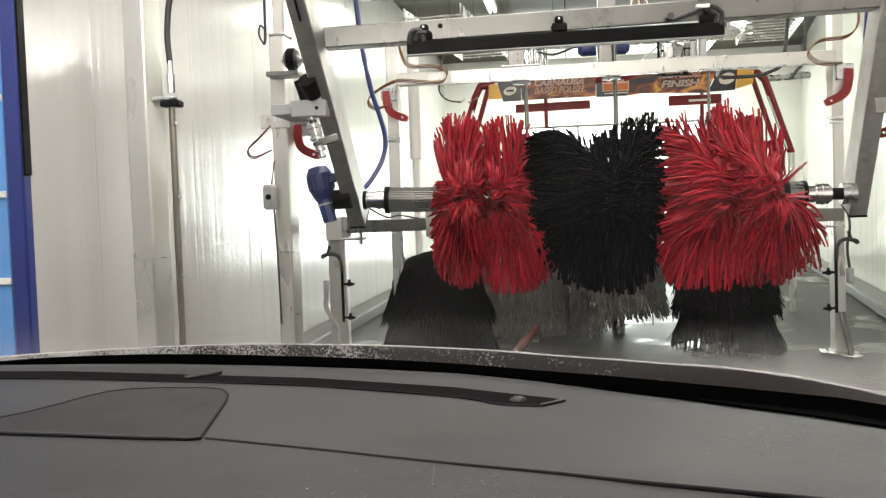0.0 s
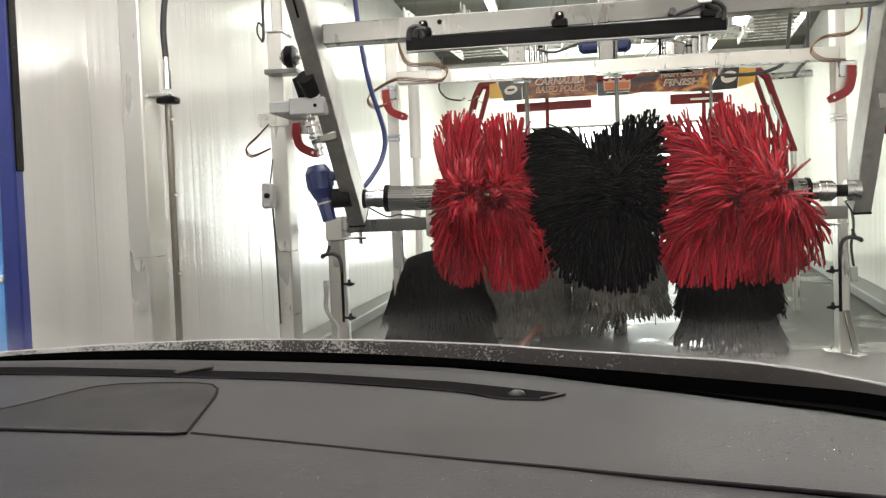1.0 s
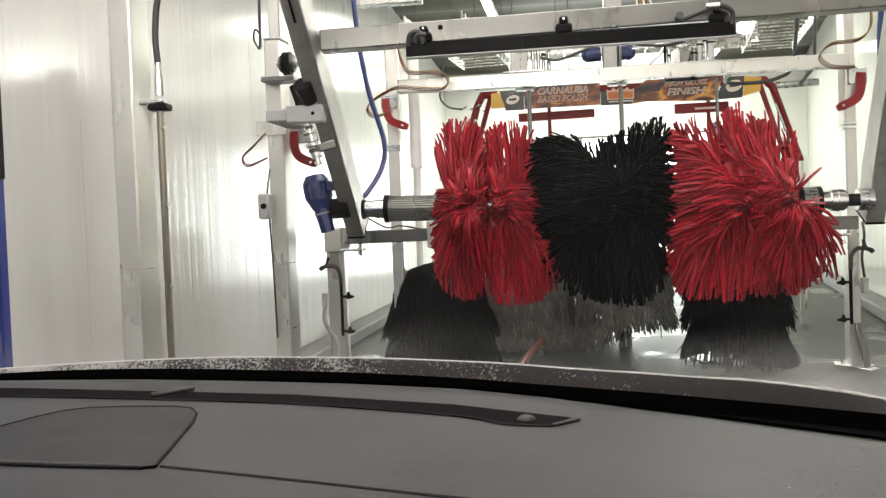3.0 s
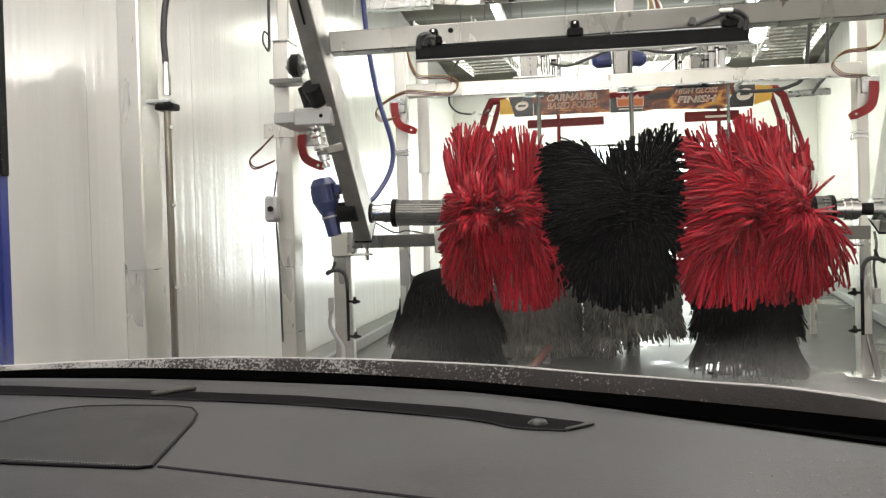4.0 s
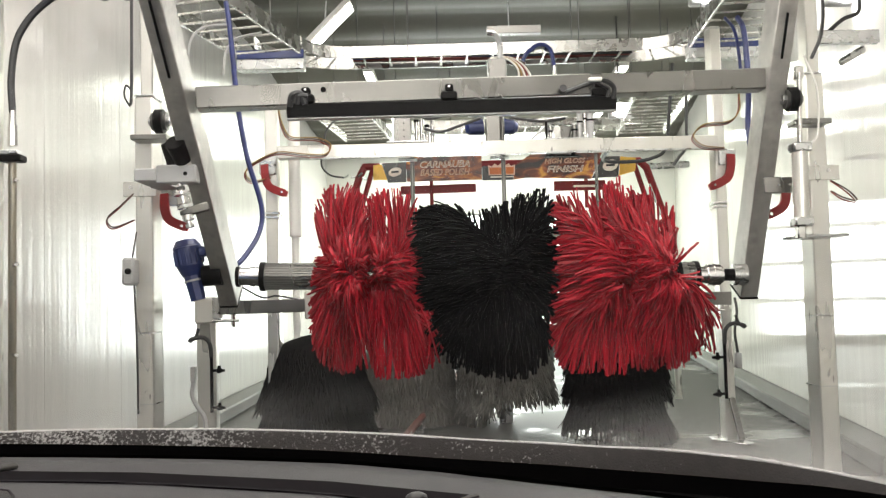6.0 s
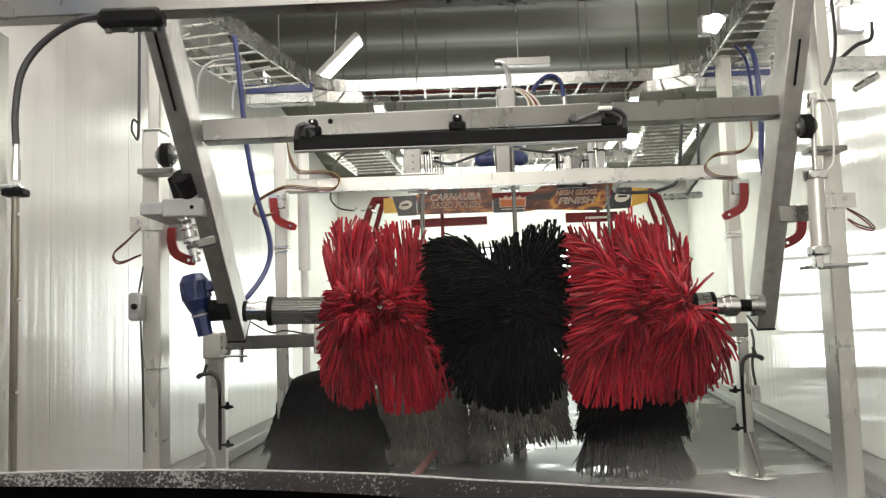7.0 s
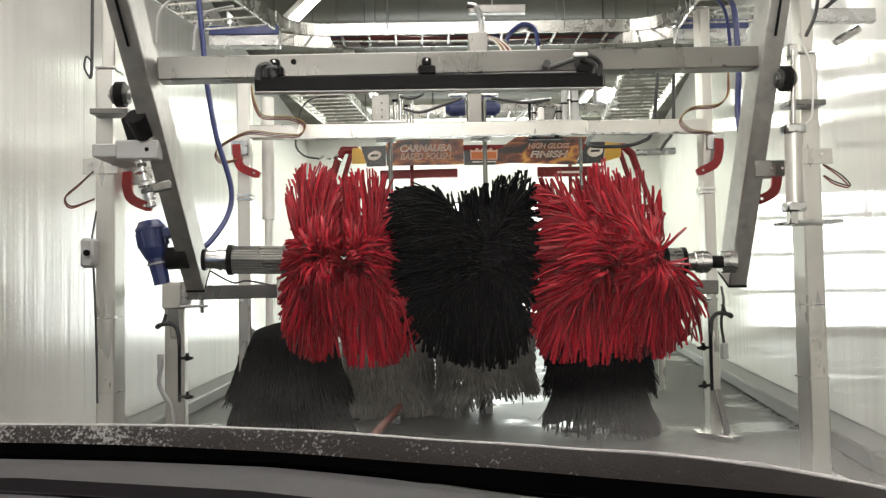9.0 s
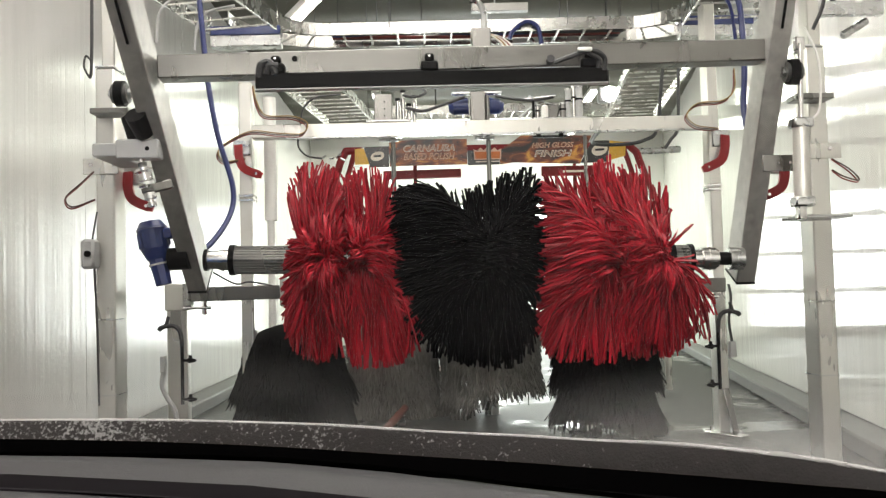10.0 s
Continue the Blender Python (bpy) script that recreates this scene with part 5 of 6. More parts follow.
ladder("cable_ladder", (-2.25, 4.9, 3.13), (-1.57, 7.86, 3.13), 0.52, 15, "galvanised cable ladder hung from the roof", rail=0.13)
ladder("cable_ladder", (1.84, 5.2, 3.12), (2.07, 7.82, 3.12), 0.54, 14, "galvanised cable ladder hung from the roof", rail=0.13)
for cx, cy, w in ((-1.565, 7.88, 0.54), (2.07, 7.84, 0.56)):
    t = thing("tray_end_box", (cx, cy, 3.0), "bright metal tray end box with a blue stripe", "box", "tray end boxes")
    quick("body", M_GALV, t, box, (cx, cy + 0.07, 3.035), (w, 0.12, 0.13), bevel=0.006)
    quick("stripe", M_BLUE, t, box, (cx, cy + 0.005, 3.09), (w, 0.02, 0.07), bevel=0.004)
cr = ladder("cable_ladder", (-0.95, 8.385, 3.178), (1.45, 8.385, 3.192), 0.37, 11, "galvanised cable ladder crossing the tunnel with cables in it", rail=0.10)
for x0, e in ((-0.95, -1), (1.45, 1)):
    # bends that swing round into the side ladders
    for r, n in ((0.36, 10), (0.73, 14)):
        arc = [Vector((x0 + e * r * math.sin(k * math.pi / 2 / n), 8.20 - 0.36 + r * math.cos(k * math.pi / 2 / n), 3.178 + 0.006 * (e + 1))) for k in range(n + 1)]
        for p, q in zip(arc, arc[1:]):
            quick("bend_rail", M_TRAY, cr, beam, p, q, 0.012, 0.10, 0.002)
    for k in (1, 2, 3, 4):
        a_ = k * math.pi / 10
        quick("rung", M_TRAY, cr, beam, *((x0 + e * r * math.sin(a_), 7.84 + r * math.cos(a_), 3.145) for r in (0.37, 0.72)), 0.018, 0.014, 0.002)
ladder("cable_ladder", (1.95, 9.0, 3.08), (2.26, 11.6, 3.08), 0.56, 14, "galvanised cable ladder hung from the roof")
ladder("cable_ladder", (-0.6, 12.0, 3.25), (2.2, 12.0, 3.25), 0.4, 14, "galvanised cable ladder crossing the tunnel with cables in it")
ladder("cable_ladder", (-1.35, 9.0, 3.08), (-1.05, 11.6, 3.08), 0.56, 14, "galvanised cable ladder hung from the roof")
rng = random.Random(8)
for k, c in enumerate((M_BLUEH, C_RED, M_RUBBER, M_BLUEH, C_RED, M_RUBBER)):
    t = thing("tray_cable", (0.2, 8.4, 3.08), "cable lying along the cable ladder", "cable", "tray cables")
    quick("cable", c, t, hose, [(-0.95 + 0.48 * j, 8.26 + 0.05 * k + rng.uniform(-0.02, 0.02), 3.172 + 0.012 * (k % 2) + rng.uniform(-0.004, 0.012)) for j in range(6)], 0.015)
fan = [("white", C_WHT), ("yellow", C_YEL), ("white", C_WHT), ("red", C_RED), ("white", C_WHT)]
for k, (nm, c) in enumerate(fan):
    t = thing("fan_wire", (0.3, 8.15, 2.9), "fan of pale wires dropping behind the crossbeam", "cable", "fan wires")
    quick("wire", c, t, hose, [(0.22, 8.2, 3.10), (0.34 + 0.01 * k, 8.18, 3.10), (0.45 + 0.02 * k, 8.16, 2.98), (0.42 + 0.045 * k, 8.14, 2.72)], 0.008)
t = thing("blue_air_hose", (0.6, 8.15, 3.06), "blue rubber air hose bent in an arc", "hose", "blue air hoses")
quick("hose", M_BLUEH, t, hose, [(0.49, 8.15, 3.06), (0.53, 8.15, 3.13), (0.63, 8.15, 3.195), (0.72, 8.15, 3.15), (0.75, 8.15, 2.99)], 0.018)
quick("ferrule", M_STEEL, t, rod, (0.75, 8.15, 2.94), (0.75, 8.15, 3.01), 0.02, 12)
t = thing("conduit_box", (0.08, 5.7, 2.2), "small grey conduit box with a swan-neck conduit on the beam", "conduit box")
quick("body", M_ALU, t, box, (0.08, 5.62, 2.33), (0.10, 0.08, 0.13), bevel=0.006)
quick("flange", M_GALV, t, box, (0.08, 5.62, 2.262), (0.18, 0.10, 0.012), bevel=0.002)
quick("swan_neck", M_GALV, t, hose, [(0.10, 5.62, 2.38), (0.10, 5.62, 2.48), (0.07, 5.62, 2.54), (0.03, 5.62, 2.55)], 0.016)
t = thing("roof_conduit", (0.4, 8.6, 3.33), "square galvanised trunking below the roof", "conduit")
quick("arm", M_ALU, t, box, (0.46, 8.6, 3.455), (0.48, 0.08, 0.07), bevel=0.004)
quick("hanger", M_GALV, t, rod, (0.42, 8.6, 3.485), (0.42, 8.6, CEIL), 0.006, 6)
for x, y in ((-0.62, 9.3), (1.62, 9.2), (1.95, 9.3), (-0.2, 10.4)):
    t = thing("threaded_rod", (x, y, 3.1), "thin threaded rod hanging from the roof", "rod", "threaded rods")
    quick("rod", M_ROD, t, rod, (x, y, 3.15), (x, y, CEIL), 0.005, 6)
for pts in ([(-2.15, 6.5, 3.10), (-2.05, 6.5, 3.0), (-1.88, 6.5, 3.08)], [(-1.78, 7.2, 2.75), (-1.76, 7.2, 2.92), (-1.68, 7.2, 3.02), (-1.5, 7.2, 3.06)], [(-1.98, 7.0, 2.75), (-1.96, 7.0, 2.95), (-1.86, 7.0, 3.05), (-1.7, 7.0, 3.06)]):
    t = thing("bent_conduit", pts[0], "thin grey conduit bending into the cable ladder", "conduit", "bent conduits")
    quick("conduit", M_GREYB, t, hose, pts, 0.010)
t = thing("mast_conduit", (-1.99, 5.85, 2.2), "dark conduit strapped along the post mast", "conduit")
quick("conduit", M_RUBBER, t, hose, [(-2.0, 5.85, 2.24), (-1.99, 5.85, 2.35), (-1.985, 5.85, 3.1)], 0.009)
quick("cable_loop", M_RUBBER, t, hose, [(-2.0, 5.85, 2.24), (-2.03, 5.85, 2.30), (-2.02, 5.85, 2.36), (-1.99, 5.85, 2.33)], 0.006)
t = thing("mast_cable", (1.86, 5.5, 2.3), "black cable hanging beside the post mast", "cable")
quick("cable", M_RUBBER, t, hose, [(1.80, 5.6, 2.36), (1.86, 5.6, 2.5), (1.92, 5.7, 2.75), (1.93, 5.8, 3.2)], 0.010)
t = thing("wall_bracket", (2.2, 5.9, 2.4), "small galvanised wall bracket with pipe stubs", "bracket")
quick("arm", M_GALV, t, beam, (1.98, 5.95, 2.57), (2.35, 5.95, 2.57), 0.05, 0.08, 0.004)
quick("stub", M_GALV, t, rod, (2.12, 5.95, 2.42), (2.26, 5.95, 2.50), 0.022, 12)
quick("hose", M_RUBBER, t, hose, [(2.05, 5.95, 2.6), (2.15, 5.95, 2.68), (2.24, 5.95, 2.72), (2.25, 5.95, 2.82)], 0.012)

# guide rail on the floor
t = thing("guide_rail", (-0.6, 9, 0), "low orange painted guide rail on the wet floor", "rail")
for x0, y0, x1, y1 in ((-0.73, 5.4, 0.12, 14.0),):
    quick("rail", M_ORANGE, t, rod, (x0, y0, 0.10), (x1, y1, 0.10), 0.03, 14)
    for k in range(7):
        f = k / 6
        quick("stand", M_GALV, t, box, (x0 + (x1 - x0) * f, y0 + (y1 - y0) * f, 0.035), (0.06, 0.10, 0.07), bevel=0.004)

# ---- car: dashboard and windscreen base ----
TX, CY = 0.04, 0.07


def dz(x, y):
    return 1.0 - TX * (x + 0.574) - CY * (y - 1.12)


BASE = [(-1.75, 1.18), (-1.55, 1.30), (-1.35, 1.42), (-1.15, 1.495), (-1.0, 1.525), (-0.84, 1.548), (-0.68, 1.551), (-0.52, 1.545), (-0.36, 1.523), (-0.24, 1.475), (-0.13, 1.411), (-0.05, 1.37),
        (0.016, 1.331), (0.07, 1.30), (0.125, 1.267), (0.25, 1.17), (0.40, 1.04), (0.55, 0.88)]
BASE = [(x, y + 0.088) for x, y in BASE]


def base_y(x):
    return float(np.interp(x, [p[0] for p in BASE], [p[1] for p in BASE]))


car = thing("car_front", (-0.6, 1.1, 0), "front of a car cabin with a dark grey dashboard", "car")
car.location = (-0.780, 1.740, -0.533)
car.rotation_euler = (0.0722, -0.0153, -0.0540)
car.scale = (1.357, 1.305, 1.385)
NX, NY = 70, 26
bm = B()
grid = []
for i in range(NX + 1):
    x = -1.75 + 2.30 * i / NX
    col = []
    for j in range(NY + 1):
        y = 0.60 + (base_y(x) - 0.60) * j / NY
        z = dz(x, y) - 0.10 * max(0.0, (0.75 - y) / 0.15) ** 2
        z -= 0.03 * max(0.0, (y - base_y(x) + 0.05) / 0.05) ** 2
        if y < 1.06:
            z -= 0.006 * min(1.0, (1.06 - y) / 0.1)
        col.append(bm.verts.new((x, y, z)))
    grid.append(col)
for i in range(NX):
    for j in range(NY):
        bm.faces.new((grid[i][j], grid[i + 1][j], grid[i + 1][j + 1], grid[i][j + 1]))
low = [[bm.verts.new((c[0].co.x, 0.60, z)) for c in grid] for z in (0.80, 0.45)]
for i in range(NX):
    bm.faces.new((grid[i][0], low[0][i], low[0][i + 1], grid[i + 1][0]))
    bm.faces.new((low[0][i], low[1][i], low[1][i + 1], low[0][i + 1]))
part("dashboard", bm, M_DASH, car, "dark grey grained dashboard top", 60)


def on_dash(pts, lift=0.003):
    return [(x, y, dz(x, y) + lift) for x, y in pts]


def slab(name, outline, material, lift, thick, label=""):
    """A thin panel that follows the dashboard top."""
    bm = B()
    top = [bm.verts.new((x, y, dz(x, y) + lift)) for x, y in outline]
    bot = [bm.verts.new((x, y, dz(x, y) + lift - thick)) for x, y in outline]
    bm.faces.new(top)
    bm.faces.new(bot[::-1])
    for k in range(len(top)):
        bm.faces.new((top[k], top[(k + 1) % len(top)], bot[(k + 1) % len(top)], bot[k]))
    return part(name, bm, material, car, label)


cover = [(-0.872, 1.151), (-0.849, 1.203), (-0.838, 1.248), (-0.828, 1.302), (-0.816, 1.338), (-0.794, 1.360), (-0.75, 1.374), (-0.69, 1.381), (-0.664, 1.373), (-0.646, 1.347), (-0.63, 1.304),
         (-0.605, 1.21), (-0.579, 1.112), (-0.59, 1.106), (-0.656, 1.102), (-0.746, 1.101), (-0.833, 1.097), (-0.88, 1.10), (-0.885, 1.12)]
cover = [(x, y + 0.012) for x, y in cover]
slab("speaker_cover", cover, M_COVER, 0.002, 0.010, "darker stitched speaker cover")
edge = [(x, y) for x, y in cover]
quick("cover_rim", M_SEAM, car, hose, on_dash(edge + edge[:1], 0.0015), 0.0017, smooth=False)
st = B()
for k in range(90):
    f = k / 90
    x = -0.87 + f * 0.28
    y = 1.115 + 0.006 * f
    box(st, (x, y, dz(x, y) + 0.0028), (0.0020, 0.0012, 0.0012))
part("stitching", st, mat("grey_thread", (0.12, 0.12, 0.12), 0.7), car, "pale grey stitching")
seam = [(-0.575, 1.117), (-0.434, 1.089), (-0.305, 1.061), (-0.2, 1.043), (-0.111, 1.024), (-0.048, 1.013), (0.1, 0.985), (0.3, 0.94), (0.5, 0.88)]
seam = [(x, y + 0.012) for x, y in seam]
quick("seam", M_SEAM, car, hose, on_dash(seam, -0.0008), 0.0026)
slot_t = [(-1.45, 1.36), (-1.2, 1.435), (-0.967, 1.466), (-0.73, 1.464), (-0.568, 1.462), (-0.35, 1.421), (-0.267, 1.387), (-0.203, 1.361)]
slot_b = [(-0.222, 1.318), (-0.276, 1.322), (-0.342, 1.360), (-0.546, 1.405), (-0.702, 1.412), (-0.923, 1.41), (-1.2, 1.38), (-1.45, 1.305)]
slot_t, slot_b = [(x, y + 0.026) for x, y in slot_t], [(x, y + 0.026) for x, y in slot_b]
bm = B()
vt = [bm.verts.new((x, y, dz(x, y) + 0.002)) for x, y in slot_t]
vb_ = [bm.verts.new((x, y, dz(x, y) + 0.002)) for x, y in slot_b[::-1]]
for k in range(len(vt) - 1):
    bm.faces.new((vt[k], vt[k + 1], vb_[k + 1], vb_[k]))
part("defroster_slot", bm, mat("slot_black", (0.006, 0.005, 0.006), 0.9, spec=0.02), car, "black defroster slot")
quick("slot_lip", M_SEAM, car, hose, on_dash(slot_b, 0.0006), 0.0018)
bm = B()
bmesh.ops.create_uvsphere(bm, u_segments=20, v_segments=10, radius=1, matrix=Matrix.Translation((-0.254, 1.371, dz(-0.254, 1.371) + 0.001)) @ Matrix.Diagonal((0.011, 0.012, 0.006, 1)))
part("light_sensor", bm, mat("sensor_grey", (0.018, 0.018, 0.018), 0.35, spec=0.2), car, "domed grey light sensor")
quick("slot_end", mat("slot_end_grey", (0.045, 0.042, 0.042), 0.6, spec=0.1), car, beam, (-0.222, 1.346, dz(-0.22, 1.346) + 0.002), (-0.195, 1.381, dz(-0.2, 1.381) + 0.002), 0.006, 0.003, 0.001)
quick("clip", mat("clip_grey", (0.05, 0.047, 0.045), 0.7, spec=0.15), car, beam, (-0.75, 1.45, dz(-0.75, 1.45) + 0.004), (-0.72, 1.51, dz(-0.72, 1.51) + 0.004), 0.011, 0.006, 0.002)

# windscreen base: black band, wet frosty strip along the glass
EDGE = [(-1.75, 1.28), (-1.55, 1.41), (-1.35, 1.53), (-1.15, 1.61), (-1.0, 1.645), (-0.84, 1.668), (-0.68, 1.672), (-0.52, 1.662), (-0.36, 1.632), (-0.24, 1.595), (-0.13, 1.557), (-0.05, 1.527), (0.03, 1.497), (0.10, 1.466), (0.17, 1.434), (0.27, 1.37), (0.42, 1.25), (0.57, 1.10)]
EZ = [0.985, 0.99, 0.994, 0.997, 0.9965, 0.996, 0.994, 0.9905, 0.985, 0.9825, 0.9808, 0.9805, 0.980, 0.976, 0.968, 0.955, 0.935, 0.91]
GZ = [0.978, 0.982, 0.985, 0.986, 0.984, 0.977, 0.969, 0.963, 0.958, 0.955, 0.954, 0.9525, 0.951, 0.951, 0.951, 0.945, 0.93, 0.91]


def ribbon(rows, material, name, label):
    bm = B()
    vs = [[bm.verts.new(p) for p in r] for r in rows]
    for a, b in zip(vs, vs[1:]):
        for k in range(len(a) - 1):
            bm.faces.new((a[k], a[k + 1], b[k + 1], b[k]))
    return part(name, bm, material, car, label)


def dense(seq, n=6):
    return smooth_path(seq, n)


lip = dense([(x, y - 0.004 - 0.008 * min(1.0, max(0.0, (x + 0.4) / 0.6)), dz(x, y) - 0.0035 + 0.002 * min(1.0, max(0.0, (x + 0.4) / 0.6))) for x, y in BASE])
gap0 = dense([(x, y + 0.012, dz(x, y) - 0.012) for x, y in BASE])
EZ = [e - (0.006 if x < -0.4 else 0.003) for e, (x, y) in zip(EZ, EDGE)]
GZ = [g + 0.15 * (e - g) for e, g in zip(EZ, GZ)]
gap1 = dense([(x, y - 0.012, z - 0.020) for (x, y), z in zip(EDGE, GZ)])
gap2 = dense([(x, y - 0.014, z) for (x, y), z in zip(EDGE, GZ)])
top = dense([(x, y, z) for (x, y), z in zip(EDGE, EZ)])
back = dense([(x, y + 0.06, z - 0.03) for (x, y), z in zip(EDGE, EZ)])
ribbon([lip, gap0, gap1, gap2], mat("screen_frit", (0.003, 0.0028, 0.003), 0.9, spec=0.02), "cowl_gap", "black gap below the windscreen")


def frost_material():
    """Dark wet trim under frost that lies thick at one end and thins to single beads."""
    m = mat("wet_frosted_strip", (0.015, 0.012, 0.012), 0.5, grain=0.5, scale=60, bump=0.15, bump_scale=400, spec=0.2)
    n, l = m.node_tree.nodes, m.node_tree.links
    b = n["Principled BSDF"]
    tc = n.new("ShaderNodeTexCoord")
    sep = n.new("ShaderNodeSeparateXYZ")
    l.new(tc.outputs["Object"], sep.inputs[0])
    end = n.new("ShaderNodeMapRange")
    end.inputs["From Min"].default_value = -0.55
    end.inputs["From Max"].default_value = 0.65
    end.inputs["To Min"].default_value = 0.31
    end.inputs["To Max"].default_value = 0.68
    l.new(sep.outputs[0], end.inputs["Value"])
    fine = n.new("ShaderNodeTexNoise")
    fine.inputs["Scale"].default_value = 260
    fine.inputs["Detail"].default_value = 3
    fine.inputs["Roughness"].default_value = 0.6
    l.new(tc.outputs["Object"], fine.inputs["Vector"])
    broad = n.new("ShaderNodeTexNoise")
    broad.inputs["Scale"].default_value = 16
    broad.inputs["Detail"].default_value = 4
    l.new(tc.outputs["Object"], broad.inputs["Vector"])
    add = n.new("ShaderNodeMath")
    add.operation = 'MULTIPLY_ADD'
    add.inputs[1].default_value = 0.5
    l.new(broad.outputs[0], add.inputs[0])
    l.new(fine.outputs[0], add.inputs[2])
    cut = n.new("ShaderNodeMath")
    cut.operation = 'SUBTRACT'
    l.new(add.outputs[0], cut.inputs[0])
    l.new(end.outputs[0], cut.inputs[1])
    mask = n.new("ShaderNodeMapRange")
    mask.inputs["From Min"].default_value = 0.27
    mask.inputs["From Max"].default_value = 0.42
    l.new(cut.outputs[0], mask.inputs["Value"])
    mix = n.new("ShaderNodeMix")
    mix.data_type = 'RGBA'
    old = b.inputs["Base Color"].links[0].from_socket
    l.new(mask.outputs[0], mix.inputs[0])
    l.new(old, mix.inputs[6])
    mix.inputs[7].default_value = (0.20, 0.196, 0.196, 1)
    l.new(mix.outputs[2], b.inputs["Base Color"])
    return m


M_FROST = frost_material()
ribbon([gap2, [a.lerp(b, 0.5) + Vector((0, 0, 0.002)) for a, b in zip(gap2, top)], top, back], M_FROST, "wet_strip", "frosty wet strip with beads at the windscreen base")
quick("rime", mat("grey_rime", (0.42, 0.41, 0.41), 0.6, grain=0.5, scale=160, bump=0.5, bump_scale=300), car, hose, [p + Vector((0, 0.001, 0.0004 * math.sin(37 * k))) for k, p in enumerate(top)], 0.0014, smooth=False, label="thin rime along the windscreen foot")
bm = B()
box(bm, (-0.6, 1.0, 0.23), (2.2, 0.7, 0.44), bevel=0.02)
part("bulkhead", bm, M_BLACKM, car, "plain dark bulkhead under the dashboard")


# the rest of the cabin, plain and dark, closes the car round the eye
# Unseen panels added to shade the dashboard; the longer side one dims its right end.
M_CABIN_SHADE = mat("grey_cabin_shade", (0.16, 0.155, 0.15), 0.85, grain=0.08, scale=20)
for nm, c, sz in (("roof_shade", (-0.59, -0.45, 1.80), (2.4, 1.62, 0.05)), ("side_panel", (-1.80, -0.30, 1.10), (0.06, 1.9, 1.36)), ("side_panel", (0.62, -0.08, 1.10), (0.06, 2.4, 1.36)),
                  ("rear_panel", (-0.59, -1.28, 1.10), (2.36, 0.05, 1.36)), ("cabin_floor", (-0.59, -0.35, 0.40), (2.36, 1.8, 0.05))):
    quick(nm, M_CABIN_SHADE, car, box, c, sz, bevel=0.01)

# windscreen: a thin pane with a mist film near its foot
def screen_material():
    m = bpy.data.materials.new("windscreen_glass")
    m.use_nodes = True
    n, l = m.node_tree.nodes, m.node_tree.links
    n.remove(n["Principled BSDF"])
    out = n["Material Output"]
    clear = n.new("ShaderNodeBsdfTransparent")
    clear.inputs[0].default_value = (0.97, 0.985, 0.975, 1)
    shine = n.new("ShaderNodeBsdfGlossy")
    shine.inputs["Roughness"].default_value = 0.02
    mist = n.new("ShaderNodeBsdfDiffuse")
    mist.inputs[0].default_value = (0.75, 0.75, 0.74, 1)
    tr = n.new("ShaderNodeBsdfTranslucent")
    tr.inputs[0].default_value = (0.75, 0.75, 0.74, 1)
    film = n.new("ShaderNodeMixShader")
    film.inputs[0].default_value = 0.6
    a = n.new("ShaderNodeMixShader")
    b = n.new("ShaderNodeMixShader")
    tc = n.new("ShaderNodeTexCoord")
    sep = n.new("ShaderNodeSeparateXYZ")
    l.new(tc.outputs["Object"], sep.inputs[0])
    nz = n.new("ShaderNodeTexNoise")
    nz.inputs["Scale"].default_value = 3.2
    nz.inputs["Detail"].default_value = 5
    nz.inputs["Distortion"].default_value = 0.8
    l.new(tc.outputs["Object"], nz.inputs["Vector"])
    up = n.new("ShaderNodeMapRange")
    up.interpolation_type = 'SMOOTHSTEP'
    up.inputs["From Min"].default_value = 0.95
    up.inputs["From Max"].default_value = 1.075
    up.inputs["To Min"].default_value = MIST
    up.inputs["To Max"].default_value = MIST_HIGH
    l.new(sep.outputs["Z"], up.inputs["Value"])
    vr = n.new("ShaderNodeMapRange")
    vr.inputs["From Min"].default_value = 0.35
    vr.inputs["From Max"].default_value = 0.68
    vr.inputs["To Min"].default_value = 0.3
    vr.inputs["To Max"].default_value = 1.9
    l.new(nz.outputs[0], vr.inputs["Value"])
    mu = n.new("ShaderNodeMath")
    mu.operation = 'MULTIPLY'
    l.new(up.outputs[0], mu.inputs[0])
    l.new(vr.outputs[0], mu.inputs[1])
    a.inputs[0].default_value = 0.03
    l.new(clear.outputs[0], a.inputs[1])
    l.new(shine.outputs[0], a.inputs[2])
    l.new(mist.outputs[0], film.inputs[1])
    l.new(tr.outputs[0], film.inputs[2])
    # the mist lies thicker towards the passenger's corner
    side = n.new("ShaderNodeMapRange")
    side.interpolation_type = 'SMOOTHSTEP'
    side.inputs["From Min"].default_value = 0.42
    side.inputs["From Max"].default_value = 0.78
    side.inputs["To Min"].default_value = 1.0
    side.inputs["To Max"].default_value = 2.6
    l.new(sep.outputs["X"], side.inputs["Value"])
    mu2 = n.new("ShaderNodeMath")
    mu2.operation = 'MULTIPLY'
    l.new(mu.outputs[0], mu2.inputs[0])
    l.new(side.outputs[0], mu2.inputs[1])
    l.new(mu2.outputs[0], b.inputs[0])
    l.new(a.outputs[0], b.inputs[1])
    l.new(film.outputs[0], b.inputs[2])
    l.new(b.outputs[0], out.inputs[0])
    return m


MIST, MIST_HIGH = 0.10, 0.006
RAKE = Vector((0, -0.90, 0.55)).normalized()
foot = [Vector((x, y + 0.004, z - 0.004)) for (x, y), z in zip(EDGE, EZ)]


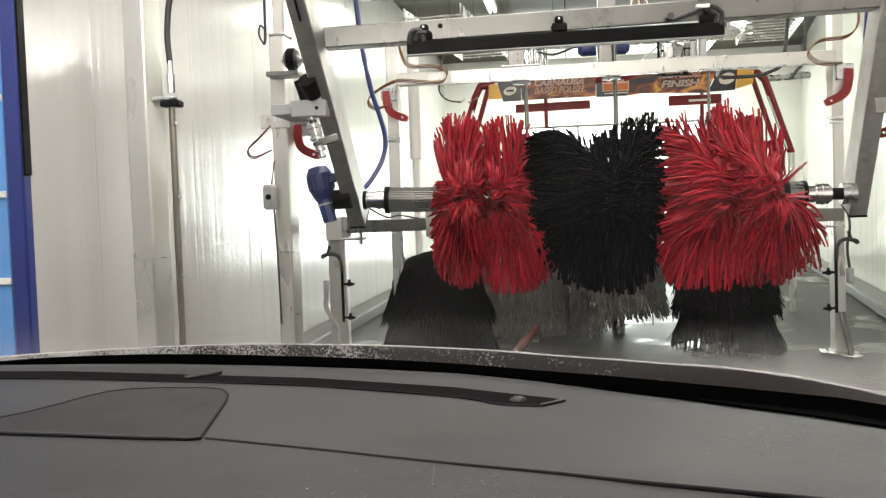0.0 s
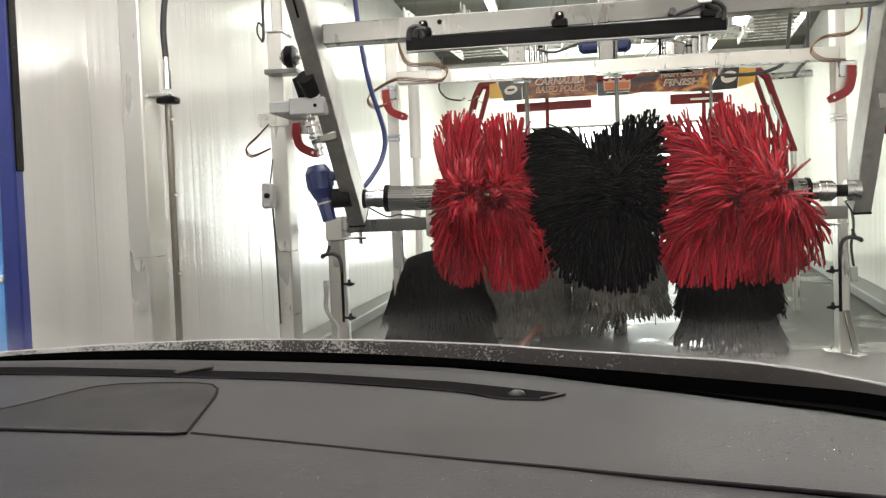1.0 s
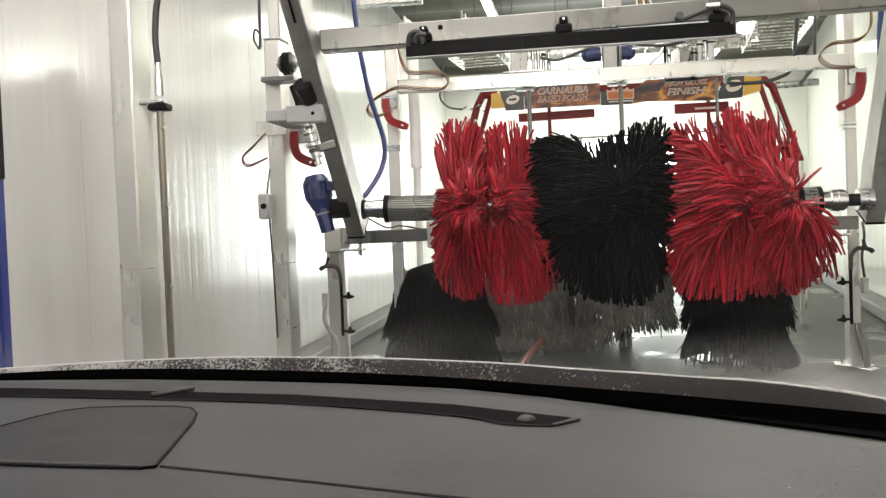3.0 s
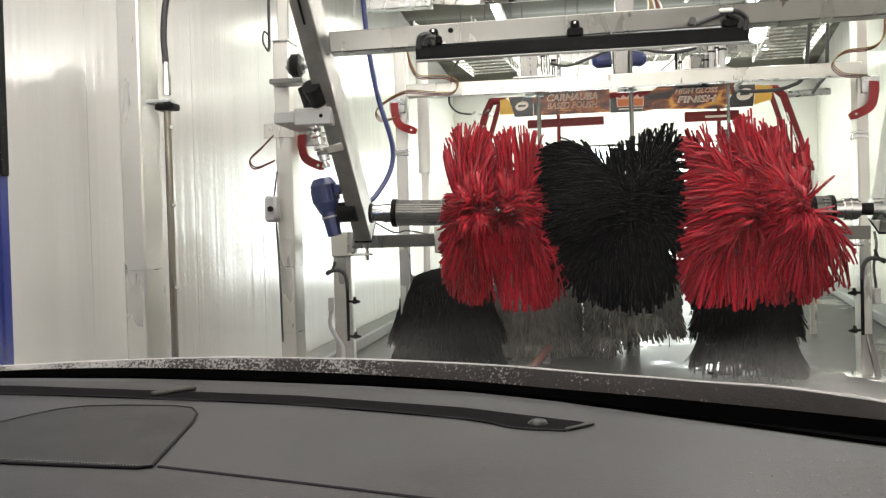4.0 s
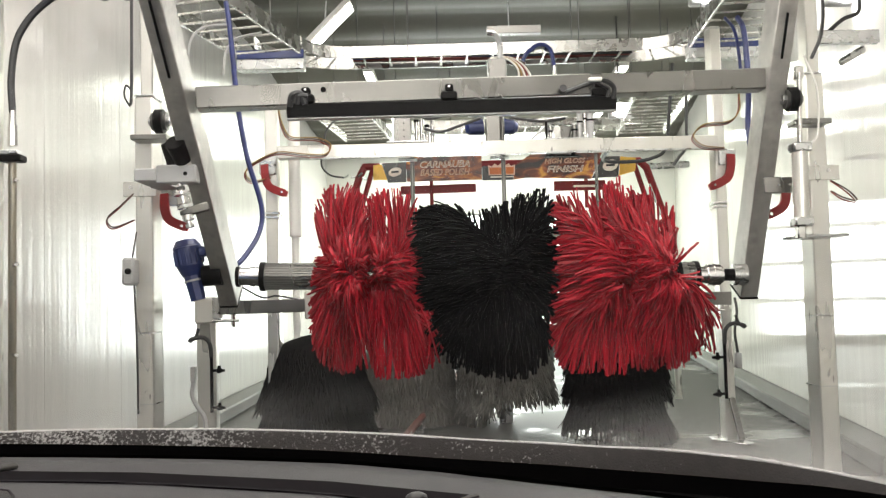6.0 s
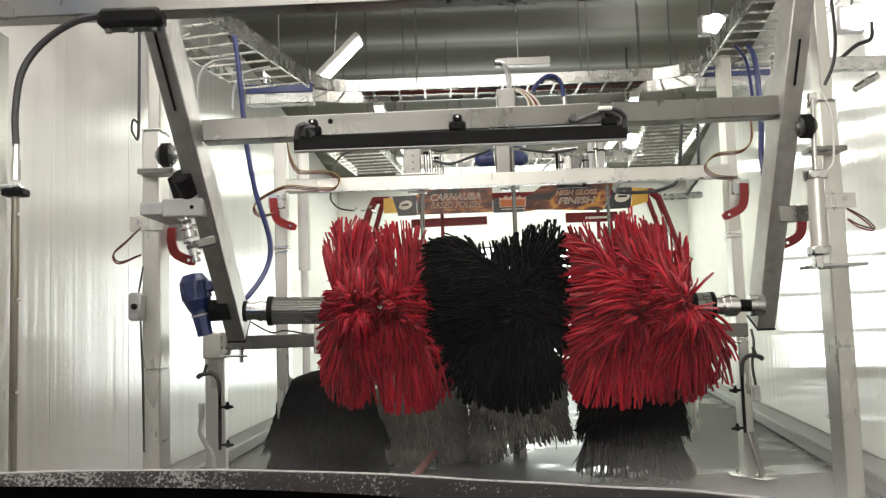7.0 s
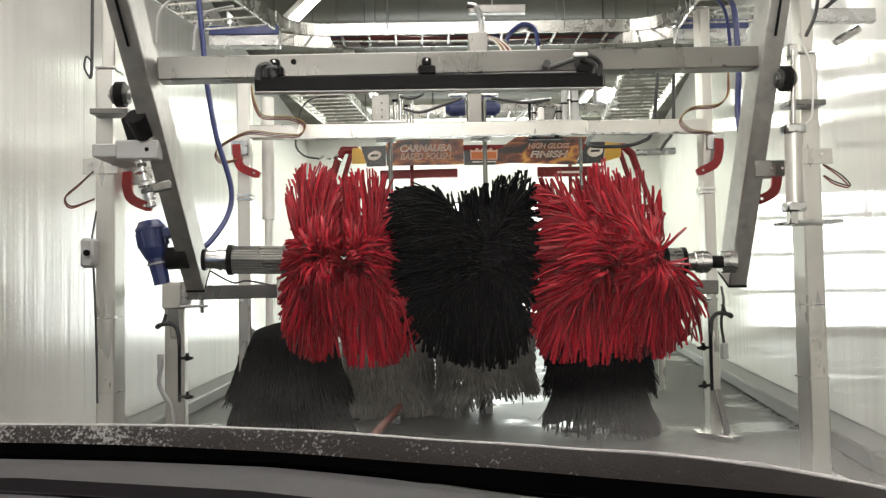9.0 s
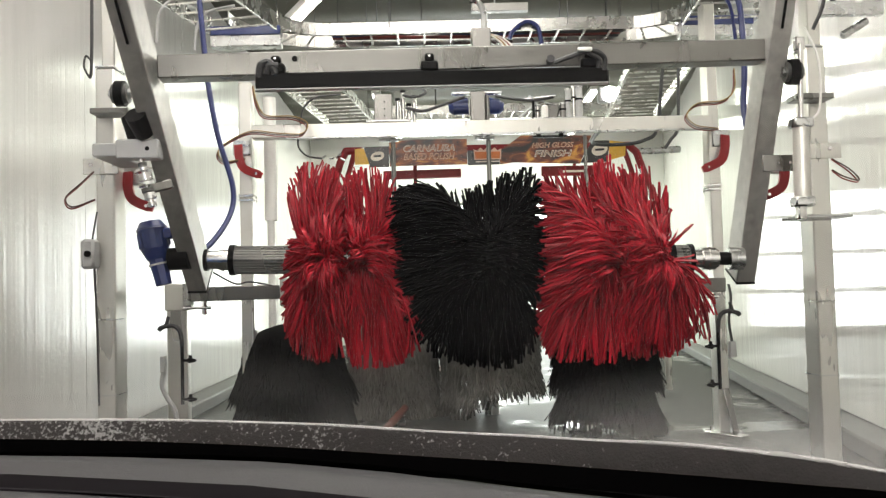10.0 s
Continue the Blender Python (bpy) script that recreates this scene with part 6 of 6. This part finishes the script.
def on_screen(x, s, lift=0.0):
    """A place on the pane, s metres up from its foot."""
    xs = [p.x for p in foot]
    y, z = float(np.interp(x, xs, [p.y for p in foot])), float(np.interp(x, xs, [p.z for p in foot]))
    return Vector((x, y, z)) + RAKE * s + Vector((0, -0.5, -0.8)).normalized() * lift


bm = B()
rows = []
for k in range(13):
    s = -0.03 + 1.5 * k / 12
    rows.append([bm.verts.new(on_screen(-1.75 + 2.32 * i / 40, s)) for i in range(41)])
for a, b in zip(rows, rows[1:]):
    for i in range(40):
        bm.faces.new((a[i], a[i + 1], b[i + 1], b[i]))
screen = part("windscreen", bm, screen_material(), car, "clear wet windscreen, misted near its foot", 60)
screen.visible_shadow = False

M_DROP = bpy.data.materials.new("water_drop")
M_DROP.use_nodes = True
pb = M_DROP.node_tree.nodes["Principled BSDF"]
pb.inputs["Roughness"].default_value = 0.03
pb.inputs["IOR"].default_value = 1.33
pb.inputs["Base Color"].default_value = (0.25, 0.25, 0.25, 1)
pb.inputs["Transmission Weight"].default_value = 1.0


def drops(name, spots, seed, label):
    """Flattened water beads on the outside of the pane: (x, s, radius, stretch)."""
    rng = random.Random(seed)
    V, Fc = [], []
    shift = ROOTS[car.name]
    nrm = Vector((0, -0.52, -0.85)).normalized() * -1
    tx, ty = Vector((1, 0, 0)), RAKE
    for x, s, r, st_ in spots:
        c = on_screen(x, s) - shift
        base = len(V)
        V.append(tuple(c + nrm * r * 0.6))
        for ring, (rr, hh) in enumerate(((0.7, 0.42), (1.0, 0.04))):
            for k in range(8):
                a = k * math.tau / 8
                wob = rng.uniform(0.8, 1.2)
                V.append(tuple(c + tx * math.cos(a) * r * rr * wob + ty * math.sin(a) * r * rr * wob * st_ + nrm * r * hh))
        for k in range(8):
            Fc.append((base, base + 1 + k, base + 1 + (k + 1) % 8))
            Fc.append((base + 1 + k, base + 9 + k, base + 9 + (k + 1) % 8, base + 1 + (k + 1) % 8))
        Fc.append(tuple(base + 9 + k for k in range(8)))
    me = bpy.data.meshes.new(name)
    me.from_pydata(V, [], Fc)
    me.materials.append(M_DROP)
    me.shade_smooth()
    ob = new(name, me)
    ob.parent = car
    ob["kind"] = "stuff"
    ob["label"] = label
    return ob


rng = random.Random(77)
spots = []
for k in range(110):
    x = rng.gauss(0.10, 0.045)
    spots.append((x, abs(rng.gauss(0.0, 0.012)) - 0.008, rng.uniform(0.0006, 0.0015), rng.uniform(0.8, 1.4)))
for k in range(40):
    spots.append((rng.gauss(-0.28, 0.02), abs(rng.gauss(0.0, 0.010)), rng.uniform(0.0005, 0.0010), 1.0))
drops("bead_film", spots, 5, "small water beads along the foot of the windscreen")


# fine damp specks on the vinyl
def specks(name, spots, label):
    V, Fc = [], []
    shift = ROOTS[car.name]
    for x, y, r in spots:
        c = Vector((x, y, dz(x, y) + 0.0003)) - shift
        b0 = len(V)
        V.append(tuple(c + Vector((0, 0, r * 0.7))))
        V.extend(tuple(c + Vector((math.cos(k * math.tau / 6) * r, math.sin(k * math.tau / 6) * r * 1.3, 0))) for k in range(6))
        Fc.extend((b0, b0 + 1 + k, b0 + 1 + (k + 1) % 6) for k in range(6))
    me = bpy.data.meshes.new(name)
    me.from_pydata(V, [], Fc)
    me.materials.append(M_DROP)
    me.shade_smooth()
    ob = new(name, me)
    ob.parent = car
    ob["kind"] = "stuff"
    ob["label"] = label


rng = random.Random(21)
specks("damp_specks", [(rng.gauss(0.05, 0.07), rng.gauss(1.20, 0.06), rng.uniform(0.0004, 0.0011)) for k in range(420)], "fine water specks on the dashboard")
specks("damp_specks", [(rng.gauss(-0.34, 0.09), rng.gauss(1.0, 0.03), rng.uniform(0.0003, 0.0008)) for k in range(380)], "fine water specks on the dashboard")
